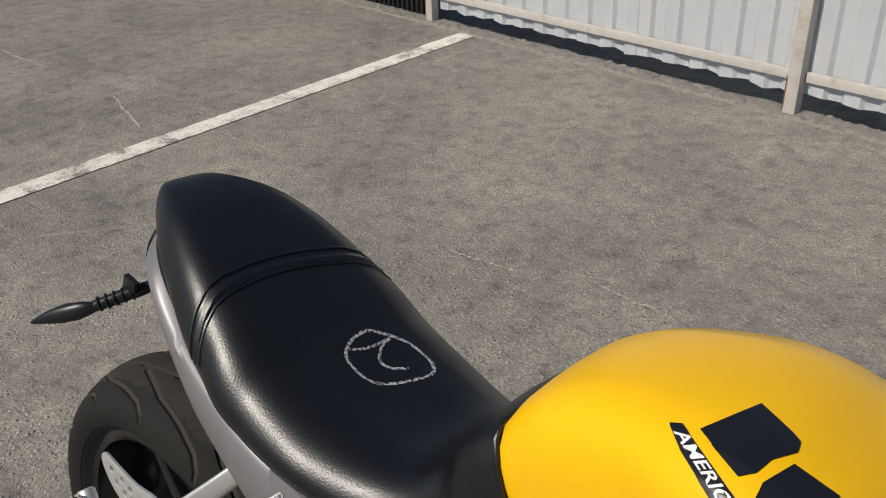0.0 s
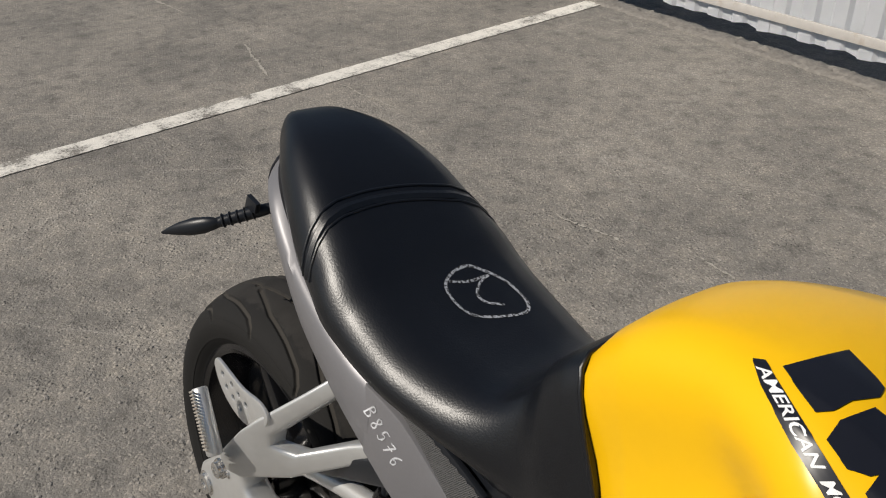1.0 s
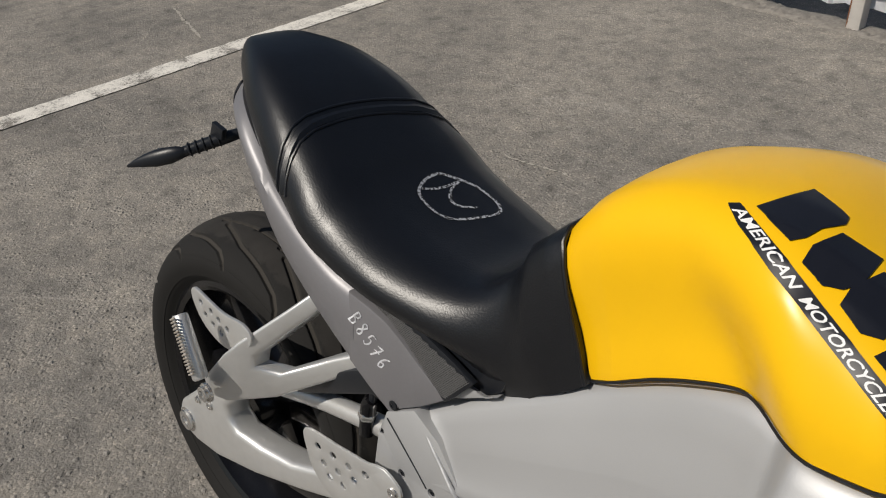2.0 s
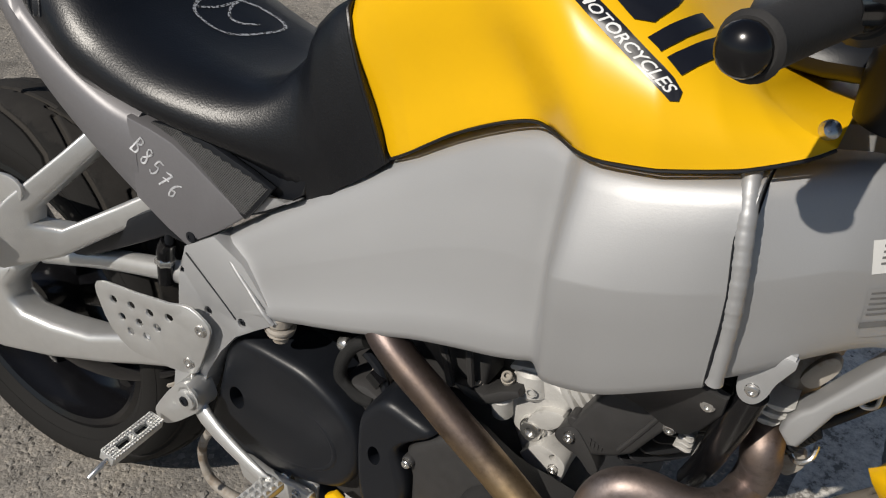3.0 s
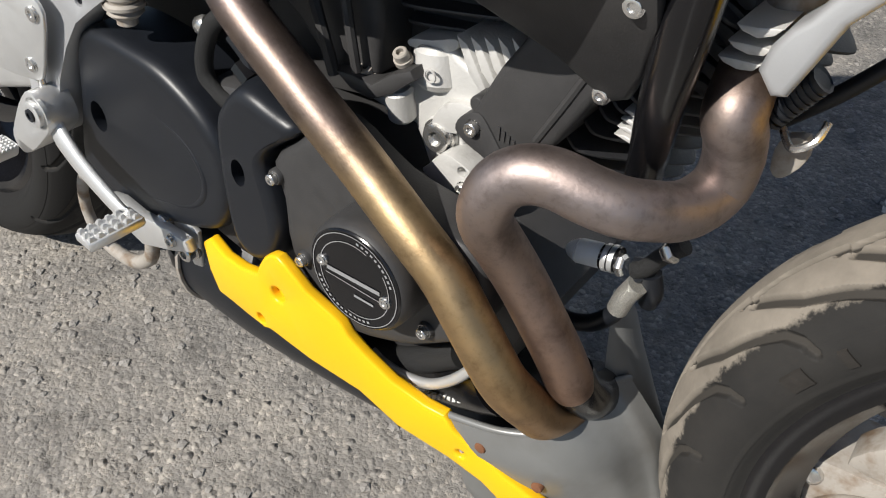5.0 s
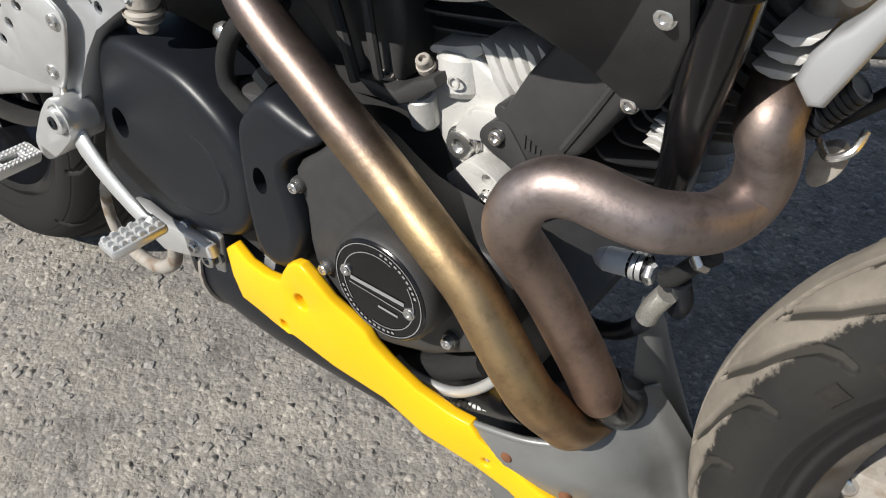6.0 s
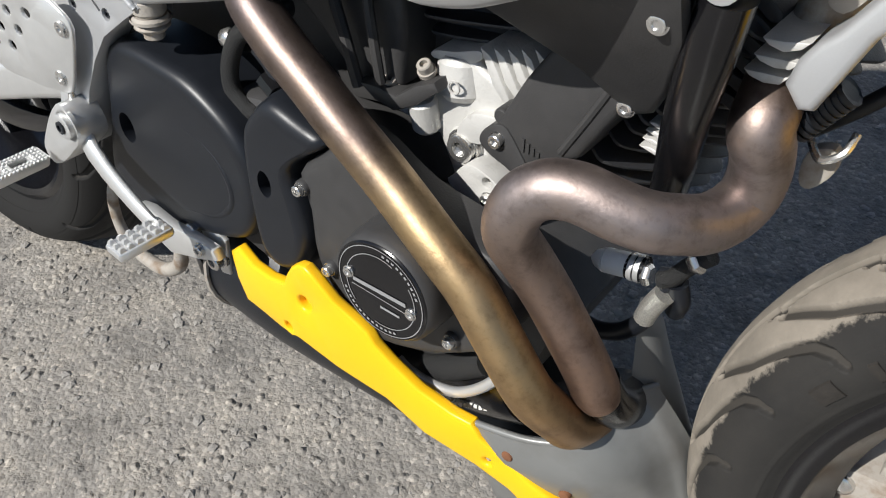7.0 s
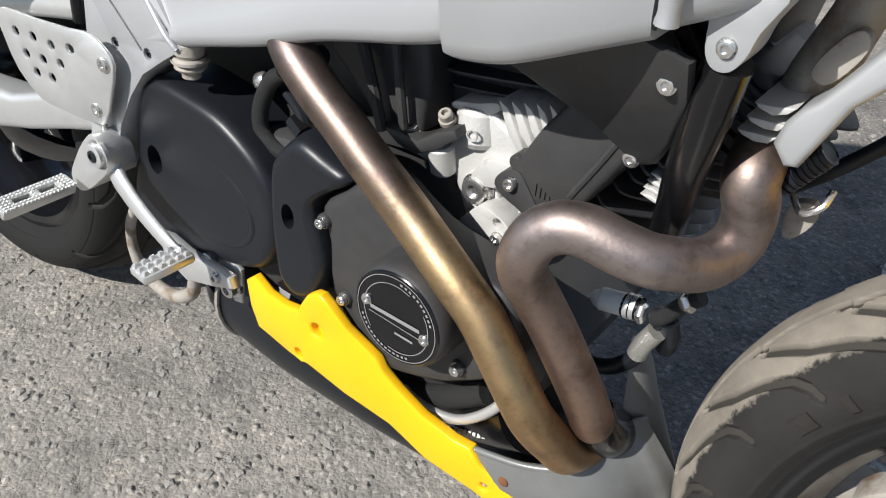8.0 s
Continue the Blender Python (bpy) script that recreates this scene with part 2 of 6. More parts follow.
def tyre_material(name, R, dust, crown, shoulder):
    """Rubber with dried dust: the tread's crown keeps more of it than the shoulder, with a ragged border."""
    m = bpy.data.materials.new(name)
    m.use_nodes = True
    nt = m.node_tree
    link = nt.links.new
    b = nt.nodes["Principled BSDF"]
    b.inputs["Roughness"].default_value = 0.82
    b.inputs["Specular IOR Level"].default_value = 0.28
    co = nt.nodes.new("ShaderNodeTexCoord").outputs["Object"]
    xyz = nt.nodes.new("ShaderNodeSeparateXYZ")
    link(co, xyz.inputs[0])
    rad = maths(nt, "SQRT", maths(nt, "ADD", maths(nt, "MULTIPLY", xyz.outputs[0], xyz.outputs[0]), maths(nt, "MULTIPLY", xyz.outputs[2], xyz.outputs[2])), 0.0)
    edge = maths(nt, "ADD", rad, maths(nt, "MULTIPLY", maths(nt, "SUBTRACT", noise_of(nt, co, 55, 8, 0.7), 0.5), 0.02))
    lo = nt.nodes.new("ShaderNodeMapRange")
    lo.inputs[1].default_value, lo.inputs[2].default_value = crown - 0.0015, crown + 0.0015
    link(edge, lo.inputs[0])
    rubber = blend(nt, "MIX", ramp_of(nt, noise_of(nt, co, 14, 6), [(0.38, (0.01, 0.01, 0.01)), (0.72, (0.07, 0.07, 0.07))]), shoulder, dust)
    film = ramp_of(nt, noise_of(nt, co, 24, 7, 0.6), [(0.25, (0.62, 0.62, 0.62)), (0.6, (1.0, 1.0, 1.0)), (0.8, (1.12, 1.12, 1.1))])
    worn = blend(nt, "MIX", lo.outputs[0], rubber, blend(nt, "MULTIPLY", 1.0, film, dust))
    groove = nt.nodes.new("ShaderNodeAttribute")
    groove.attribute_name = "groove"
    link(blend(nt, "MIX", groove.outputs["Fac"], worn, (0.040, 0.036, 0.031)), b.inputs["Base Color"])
    bump = nt.nodes.new("ShaderNodeBump")
    bump.inputs["Strength"].default_value, bump.inputs["Distance"].default_value = 0.25, 0.001
    link(noise_of(nt, co, 380, 4), bump.inputs["Height"])
    link(bump.outputs[0], b.inputs["Normal"])
    return m


def marking_material():
    """White road paint, scuffed through to the asphalt."""
    m = bpy.data.materials.new("worn_road_paint")
    m.use_nodes = True
    nt = m.node_tree
    b = nt.nodes["Principled BSDF"]
    b.inputs["Roughness"].default_value = 0.8
    co = nt.nodes.new("ShaderNodeTexCoord").outputs["Object"]
    wear = maths(nt, "ADD", maths(nt, "MULTIPLY", noise_of(nt, co, 7, 7, 0.65), 0.6), maths(nt, "MULTIPLY", noise_of(nt, co, 90, 5, 0.7), 0.4))
    nt.links.new(ramp_of(nt, wear, [(0.43, (0.20, 0.185, 0.165)), (0.47, (0.50, 0.48, 0.44)), (0.55, (0.74, 0.71, 0.65))]), b.inputs["Base Color"])
    bump = nt.nodes.new("ShaderNodeBump")
    bump.inputs["Strength"].default_value, bump.inputs["Distance"].default_value = 0.6, 0.006
    nt.links.new(noise_of(nt, co, 140, 4), bump.inputs["Height"])
    nt.links.new(bump.outputs[0], b.inputs["Normal"])
    return m


ASPHALT, MARKING = asphalt_material(), marking_material()
# Heat tint; the top stops are also darkened to weaken the highlight there.
PIPE = pipe_material("bronze_heat_tinted_steel", [(0.58, (0.30, 0.20, 0.115)), (0.68, (0.43, 0.295, 0.155)), (0.80, (0.43, 0.31, 0.17)), (0.88, (0.195, 0.150, 0.125)), (0.96, (0.160, 0.130, 0.125))], 0.33, 0.55)
FRONT_PIPE = pipe_material("brown_heat_tinted_steel", [(0.60, (0.246, 0.162, 0.118)), (0.72, (0.282, 0.198, 0.156)), (0.84, (0.294, 0.234, 0.206)), (0.92, (0.324, 0.278, 0.266)), (0.99, (0.258, 0.198, 0.168))], 0.40, 0.62)
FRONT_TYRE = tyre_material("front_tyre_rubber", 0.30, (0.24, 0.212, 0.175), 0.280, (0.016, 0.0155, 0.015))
FLANK_MARK = material("worn_raised_rubber", (0.026, 0.023, 0.020), 0.8, vary=0.35, scale=150, bump=0.2, bump_scale=400, spec=0.28)
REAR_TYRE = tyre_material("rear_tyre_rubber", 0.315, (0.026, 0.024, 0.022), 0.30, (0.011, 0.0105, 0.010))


# ---- modelling helpers ----
def part(name, bm, mat, parent=None, label="", sharp=38, m=None):
    """Links a bmesh as one mesh object, under a thing or a part."""
    bmesh.ops.recalc_face_normals(bm, faces=bm.faces)
    me = bpy.data.meshes.new(name)
    bm.to_mesh(me)
    bm.free()
    me.polygons.foreach_set("use_smooth", [True] * len(me.polygons))
    me.set_sharp_from_angle(angle=radians(sharp))
    me.materials.append(mat)
    ob = new(name, me)
    if m is not None:
        ob.matrix_basis = m
    if parent is not None:
        ob.parent = parent
    if label:
        ob["label"] = label
    return ob


def spline(pts, n=8, closed=False):
    """Points on a smooth curve through pts."""
    p = [Vector(q) for q in pts]
    out, count = [], len(p) if closed else len(p) - 1
    for i in range(count):
        if closed:
            a, b, c, d = p[i - 1], p[i], p[(i + 1) % len(p)], p[(i + 2) % len(p)]
        else:
            a, b, c, d = p[max(i - 1, 0)], p[i], p[i + 1], p[min(i + 2, len(p) - 1)]
        for k in range(n):
            t = k / n
            out.append(0.5 * (2 * b + (c - a) * t + (2 * a - 5 * b + 4 * c - d) * t * t + (3 * b - a - 3 * c + d) * t ** 3))
    if not closed:
        out.append(p[-1])
    return out


def loft(rings, caps=True, closed=True, bm=None):
    """A skin over rings of equally many points."""
    bm = bm or bmesh.new()
    vs = [[bm.verts.new(q) for q in r] for r in rings]
    k = len(rings[0])
    for a, b in zip(vs, vs[1:]):
        for i in range(k if closed else k - 1):
            j = (i + 1) % k
            bm.faces.new((a[i], a[j], b[j], b[i]))
    if caps and closed:
        bm.faces.new(vs[0][::-1])
        bm.faces.new(vs[-1])
    return bm


def tube(pts, r, n=14, smooth=8, caps=True, bm=None):
    """A round tube along a smooth curve; r is one radius or one for each point given."""
    path = spline(pts, smooth) if smooth else [Vector(q) for q in pts]
    if isinstance(r, (int, float)):
        rs = [r] * len(path)
    else:
        step = (len(path) - 1) / (len(r) - 1)
        rs = [float(np.interp(i / step, range(len(r)), r)) for i in range(len(path))]
    rings, side = [], None
    for i, q in enumerate(path):
        ahead = (path[min(i + 1, len(path) - 1)] - path[max(i - 1, 0)]).normalized()
        if side is None:
            side = ahead.orthogonal().normalized()
        side = (side - ahead * side.dot(ahead)).normalized()
        up = ahead.cross(side)
        rings.append([q + rs[i] * (math.cos(a) * side + math.sin(a) * up) for a in (2 * math.pi * k / n for k in range(n))])
    return loft(rings, caps, bm=bm)


def revolve(profile, n=48, bm=None, closed=False):
    """Turns a profile of (radius, along) about the Y axis."""
    bm = bm or bmesh.new()
    rings = []
    for k in range(n):
        a = 2 * math.pi * k / n
        rings.append([bm.verts.new((r * math.cos(a), y, r * math.sin(a))) for r, y in profile])
    c = len(profile)
    for k in range(n):
        a, b = rings[k], rings[(k + 1) % n]
        for i in range(c if closed else c - 1):
            j = (i + 1) % c
            bm.faces.new((a[i], a[j], b[j], b[i]))
    bmesh.ops.remove_doubles(bm, verts=bm.verts, dist=1e-6)
    return bm


def slab(outline, y0, y1, bevel=0.002, holes=(), segs=2, bm=None):
    """A plate with an outline in x and z, from y0 to y1, its edges rounded. y0 and y1 may be functions of x and z."""
    fresh = bmesh.new()
    edges = []
    for loop in (outline, *holes):
        vs = [fresh.verts.new((q[0], 0, q[1])) for q in loop]
        edges += [fresh.edges.new((vs[i], vs[(i + 1) % len(vs)])) for i in range(len(vs))]
    bmesh.ops.triangle_fill(fresh, use_beauty=True, use_dissolve=False, edges=edges)
    made = bmesh.ops.extrude_face_region(fresh, geom=fresh.faces[:])
    top = [g for g in made["geom"] if isinstance(g, bmesh.types.BMVert)]
    tops = set(top)
    for v in fresh.verts:
        f = y1 if v in tops else y0
        v.co.y = f(v.co.x, v.co.z) if callable(f) else f
    bmesh.ops.recalc_face_normals(fresh, faces=fresh.faces)
    if bevel:
        sharp = [e for e in fresh.edges if len(e.link_faces) == 2 and e.calc_face_angle(0) > 0.7
                 and abs(e.verts[0].co.y - e.verts[1].co.y) < 0.5 * abs(v.co.y) + 1 and (e.verts[0] in tops) == (e.verts[1] in tops)]
        bmesh.ops.bevel(fresh, geom=sharp, offset=bevel, segments=segs, profile=0.5, affect="EDGES", clamp_overlap=True)
    return fresh


def disc(x, z, r, n=12):
    return [(x + r * math.cos(2 * math.pi * k / n), z + r * math.sin(2 * math.pi * k / n)) for k in range(n)]


def rounded(pts, n=5):
    """A closed smooth outline in x and z."""
    return [(q.x, q.z) for q in spline([(p[0], 0, p[1]) for p in pts], n, True)]


def bolt(name, x, y, z, r, h, mat, parent, way=(0, -1, 0), socket=True, label=""):
    """A cap screw that stands out of a surface along way, with a hexagonal socket."""
    prof = [(0.0, h * 0.45), (r * 0.5, h * 0.45), (r * 0.52, h), (r * 0.86, h), (r, h * 0.86), (r, 0.0), (r * 1.25, 0.0), (r * 1.25, -0.004)]
    if not socket:
        prof = [(0.0, h), (r * 0.55, h * 0.93), (r * 0.88, h * 0.6), (r, 0.0), (r, -0.004)]
    bm = revolve(prof, 16)
    turn = Vector((0, 1, 0)).rotation_difference(Vector(way)).to_matrix().to_4x4()
    return part(name, bm, mat, parent, label, m=Matrix.Translation((x, y, z)) @ turn)


def mirrored(bm):
    """Adds the mirror image on the other side of y = 0."""
    made = bmesh.ops.duplicate(bm, geom=bm.verts[:] + bm.edges[:] + bm.faces[:])
    for g in made["geom"]:
        if isinstance(g, bmesh.types.BMVert):
            g.co.y = -g.co.y
    return bm


def cover(outline, inner, y_base, y_edge, y_face, n=3, holes=(), depth=0.02, slope=((0.0, 0.0), (0.08, 0.30), (0.18, 0.62), (0.36, 0.82), (0.64, 0.95), (1.0, 1.0))):
    """A domed lid: an outline in x and z that rises to a smaller face, with round holes (x, z, rx, rz) sunk into it."""
    out, face = rounded(outline, n), rounded(inner, n)
    cx, cz = (sum(q[i] for q in face) / len(face) for i in (0, 1))
    rings = [[Vector((x, y_base, z)) for x, z in out]]
    for f, g in slope:
        rings.append([Vector((p[0] + (q[0] - p[0]) * f, y_edge + (y_face - y_edge) * g, p[1] + (q[1] - p[1]) * f)) for p, q in zip(out, face)])
    face = [(x + (cx - x) * 0.07, z + (cz - z) * 0.07) for x, z in face]
    rings.append([Vector((x, y_face, z)) for x, z in face])
    bm = loft(rings, caps=False)
    bm.verts.ensure_lookup_table()
    last = bm.verts[-len(face):]
    edges = [bm.edges.get((last[i], last[(i + 1) % len(face)])) for i in range(len(face))]
    walls = []
    for hx, hz, rx, rz in holes:
        ring = [bm.verts.new((hx + rx * math.cos(2 * math.pi * k / 16), y_face, hz + rz * math.sin(2 * math.pi * k / 16))) for k in range(16)]
        edges += [bm.edges.new((ring[i], ring[(i + 1) % 16])) for i in range(16)]
        walls.append(ring)
    bmesh.ops.triangle_fill(bm, use_beauty=True, use_dissolve=False, edges=edges)
    for ring in walls:
        low = [bm.verts.new((v.co.x, v.co.y + depth, v.co.z)) for v in ring]
        for i in range(16):
            bm.faces.new((ring[i], ring[(i + 1) % 16], low[(i + 1) % 16], low[i]))
        bm.faces.new(low)
    return bm


def sphere_like(x, y, z, rx, ry, rz, bm=None):
    bm = bm or bmesh.new()
    made = bmesh.ops.create_uvsphere(bm, u_segments=16, v_segments=10, radius=1)
    bmesh.ops.transform(bm, verts=made["verts"], matrix=Matrix.Translation((x, y, z)) @ Matrix.Diagonal((rx, ry, rz, 1)))
    return bm


def rod(a, b, r, n=14, chamfer=0.0):
    """A straight bar from a to b with chamfered ends."""
    a, b = Vector(a), Vector(b)
    w = (b - a).normalized()
    c = chamfer or r * 0.25
    return tube([a, a + w * c, b - w * c, b], [r - c * 0.8, r, r, r - c * 0.8], n, 1)


def surface_of(ob):
    """A search tree over one mesh, in its own space."""
    return BVHTree.FromPolygons([v.co.copy() for v in ob.data.vertices], [tuple(p.vertices) for p in ob.data.polygons])


def laid(shapes, tree, origin, u, v, lift=0.0008, cuts=2, far=0.25, along=None):
    """Flat shapes in u and v, laid onto a curved surface along the normal of u and v."""
    bm = bmesh.new()
    u, v, o = Vector(u).normalized(), Vector(v), Vector(origin)
    v = (v - u * v.dot(u)).normalized()
    n = Vector(along).normalized() if along else u.cross(v).normalized()
    for shape in shapes:
        vs = [bm.verts.new((p[0], p[1], 0)) for p in shape]
        es = [bm.edges.new((vs[i], vs[(i + 1) % len(vs)])) for i in range(len(vs))]
        bmesh.ops.triangle_fill(bm, use_beauty=True, use_dissolve=False, edges=es)
    if cuts:
        bmesh.ops.subdivide_edges(bm, edges=bm.edges[:], cuts=cuts, use_grid_fill=True)
        bmesh.ops.triangulate(bm, faces=bm.faces[:])
    lost = []
    for w in bm.verts:
        q = o + u * w.co.x + v * w.co.y
        hit, normal, _, _ = tree.ray_cast(q + n * far, -n, far * 2)
        if hit is None:
            lost.append(w)
        else:
            w.co = hit + (normal if normal.dot(n) > 0 else -normal) * lift
    bmesh.ops.delete(bm, geom=lost, context="VERTS")
    return bm


def bar(x0, y0, x1, y1, w):
    """A stroke from one point to another."""
    a, b = Vector((x0, y0)), Vector((x1, y1))
    d = (b - a).normalized() * w / 2
    s = Vector((-d.y, d.x))
    return [tuple(a - d + s), tuple(a - d - s), tuple(b + d - s), tuple(b + d + s)]


def strokes(pts, w, n=6, closed=False):
    """Short strokes along a smooth line, which leave small gaps as chalk does."""
    path = spline([(p[0], p[1], 0) for p in pts], n, closed)
    if closed:
        path.append(path[0])
    out = []
    for a, b in zip(path, path[1:]):
        k = random.uniform(0.75, 1.25)
        out.append(bar(a.x, a.y, b.x, b.y, w * k))
    return out


def writing(text, size, m, parent, mat, name, thick=0.0004, shear=0.0):
    """Letters in the built-in font, as a thin mesh."""
    data = bpy.data.curves.new(name, "FONT")
    data.body, data.size, data.extrude, data.shear = text, size, thick, shear
    data.resolution_u = 3
    holder = bpy.data.objects.new(name, data)
    scene.collection.objects.link(holder)
    dg = bpy.context.evaluated_depsgraph_get()
    me = bpy.data.meshes.new_from_object(holder.evaluated_get(dg))
    bpy.data.objects.remove(holder)
    bpy.data.curves.remove(data)
    me.materials.clear()
    me.materials.append(mat)
    ob = new(name, me)
    ob.matrix_basis = m
    ob.parent = parent
    return ob


# ---- the yard ----
FENCE_FOOT, FENCE_TURN = Vector((-2.721, 3.556, 0)), math.atan2(-.310, 2.412)
bm = bmesh.new()
edge_line = [FENCE_FOOT + Vector((math.cos(FENCE_TURN), math.sin(FENCE_TURN), 0)) * d + Vector((0, .05, 0)) for d in (-300, 300)]
front = [bm.verts.new(q) for q in ((-300, -300, 0), (300, -300, 0))] + [bm.verts.new(q) for q in reversed(edge_line)]
# Unseen drop, added so the gap under the fence shows only shaded ground.
step = [bm.verts.new(q + Vector((0, .02, -.28))) for q in edge_line]
back = [bm.verts.new((x, 340, -.28)) for x in (-300, 300)]
bm.faces.new(front)
bm.faces.new((front[2], step[1], step[0], front[3]))
bm.faces.new((step[0], step[1], back[1], back[0]))
ground = tagged(part("ground", bm, ASPHALT), "worn grey asphalt yard with coarse stones and dust", "ground", kind="structure")


def stripe(x0, y0, x1, y1, w, label):
    a, b = Vector((x0, y0, 0)), Vector((x1, y1, 0))
    side = (b - a).normalized().cross(Vector((0, 0, 1))) * w / 2
    bm = bmesh.new()
    rows = []
    n = 300
    for i in range(n + 1):
        q = a.lerp(b, i / n)
        j, k = (0.07 * noise.noise((q.x * 25, q.y * 25, s)) + 0.05 * noise.noise((q.x * 70, q.y * 70, s)) for s in (1, 7))
        rows.append([bm.verts.new((*(q + side * (1 + j)).xy, 0.004)), bm.verts.new((*(q - side * (1 + k)).xy, 0.004))])
    for r, s in zip(rows, rows[1:]):
        bm.faces.new((r[0], r[1], s[1], s[0]))
    return tagged(part("road_marking", bm, MARKING), label, "road marking", kind="structure")


stripe(-2.333, 3.44, -2.30, -2.2, 0.122, "worn white parking line painted on asphalt")
def scuff(x0, y0, x1, y1, w):
    """A thin pale scratch in the asphalt."""
    bm = bmesh.new()
    rows = []
    for i in range(61):
        t = i / 60
        x, y = x0 + (x1 - x0) * t, y0 + (y1 - y0) * t + 0.02 * noise.noise((t * 4, x0, 2))
        k = w * max(0.08, 0.5 + 1.2 * noise.noise((t * 23, y0 * 9, 5))) * min(1, 8 * t + .1, 8 - 8 * t + .1)
        rows.append([bm.verts.new((x, y + k, 0.004)), bm.verts.new((x, y - k, 0.004))])
    for p, q in zip(rows, rows[1:]):
        bm.faces.new((p[0], p[1], q[1], q[0]))
    return tagged(part("scuff_mark", bm, SCUFF), "thin pale scratch in the asphalt", "scratch", kind="structure")


SCUFF = material("scratched_asphalt", (0.36, 0.335, 0.295), 0.9, vary=0.4, scale=90, bump=0.5, bump_scale=150)
for mark in ((-3.085, 1.542, -2.531, 1.372, .012), (-.22, 1.51, .03, 1.48, .006), (-2.21, 1.56, -1.78, 1.57, .006), (-.7, 1.39, -.42, 1.41, .006), (-4.65, 1.59, -3.86, 1.56, .010)):
    scuff(*mark)
stripe(1.11, 3.1, 1.15, -2.2, 0.12, "flaking white parking line beside the motorcycle")


def pebbles(name, label, x0, x1, y0, y1, count, small, large):
    """Loose grit lying on the asphalt."""
    verts, faces = [], []
    rng = np.random.default_rng(4)
    for _ in range(count):
        x, y, r = rng.uniform(x0, x1), rng.uniform(y0, y1), small + (large - small) * rng.random() ** 3
        a0, k = rng.uniform(0, 6.28), len(verts)
        for ring, (h, f) in enumerate(((-0.1, 1.0), (0.32, 0.85), (0.52, 0.35))):
            for i in range(5):
                a = a0 + i * 1.2566 + ring * 0.4
                q = r * f * rng.uniform(0.75, 1.2)
                verts.append((x + q * math.cos(a), y + q * math.sin(a), r * h * rng.uniform(0.8, 1.1)))
        for ring in range(2):
            for i in range(5):
                j = (i + 1) % 5
                p = k + ring * 5
                faces.append((p + i, p + j, p + 5 + j, p + 5 + i))
        faces.append(tuple(k + 10 + i for i in range(5)))
    me = bpy.data.meshes.new(name)
    me.from_pydata(verts, [], faces)
    me.materials.append(GRIT)
    return tagged(new(name, me), label, "gravel", kind="stuff")


GRIT = material("loose_grit", (0.262, 0.246, 0.224), 0.9, vary=0.45, scale=25, bump=0.5, bump_scale=300)
pebbles("gravel", "loose grey grit scattered over the asphalt", -0.9, 1.5, -0.75, 1.3, 7000, 0.0014, 0.0085)


# fence
FENCE_AT = Matrix.Translation(FENCE_FOOT) @ Matrix.Rotation(FENCE_TURN, 4, "Z")
fence = new("fence")
fence.matrix_basis = FENCE_AT
tagged(fence, "white corrugated metal fence with square steel posts", "fence")


def post(x, h=2.0):
    bm = slab([(x - 0.03, -0.02), (x + 0.03, -0.02), (x + 0.03, h), (x - 0.03, h)], -0.03, 0.03, 0.006)
    p = part("post", bm, FENCE_STEEL, fence, "white painted steel post with rust")
    bm = slab([(x - 0.0305, 0.01), (x - 0.0255, 0.03), (x - 0.024, 0.16), (x - 0.0305, 0.18)], -0.0312, -0.0295, 0.0)
    part("rust_streak", bm, RUST, p)
    return p


def corrugated(x0, x1, z0, z1, y, mat, pitch=0.16):
    """A sheet with trapezoid ribs and a slightly wavy lower edge."""
    xs, x = [], x0
    while x < x1:
        xs += [(x, 0.0), (x + pitch * 0.42, 0.0), (x + pitch * 0.52, 0.018), (x + pitch * 0.88, 0.018)]
        x += pitch
    bm = bmesh.new()
    rows = []
    for px, d in xs:
        wob = 0.022 * noise.noise((px * 9, 2, 0))
        rows.append([bm.verts.new((px, y + d, z0 + wob)), bm.verts.new((px, y + d, z1))])
    for a, b in zip(rows, rows[1:]):
        bm.faces.new((a[0], b[0], b[1], a[1]))
    bmesh.ops.solidify(bm, geom=bm.faces[:], thickness=0.0015)
    bmesh.ops.recalc_face_normals(bm, faces=bm.faces[:])
    return part("fence_panel", bm, mat, fence, sharp=1)


for px in (-2.4, 0.0, 2.432, 4.85):
    post(px)
for x0, x1 in ((0.035, 2.397), (2.467, 4.81)):
    for zz in (0.146, 1.2):
        part("rail", slab([(x0, zz), (x1, zz), (x1, zz + 0.044), (x0, zz + 0.044)], 0.012, 0.030, 0.003), FENCE_STEEL, fence)
    half = (x0 + x1) / 2 + 0.33
    corrugated(x0 + 0.01, half, 0.082, 1.95, 0.032, FENCE)
    corrugated(half + 0.012, x1 + 0.02, 0.082, 1.95, 0.034, FENCE)
corrugated(-2.36, -0.04, 0.02, 1.95, 0.037, DARKFENCE, 0.05)


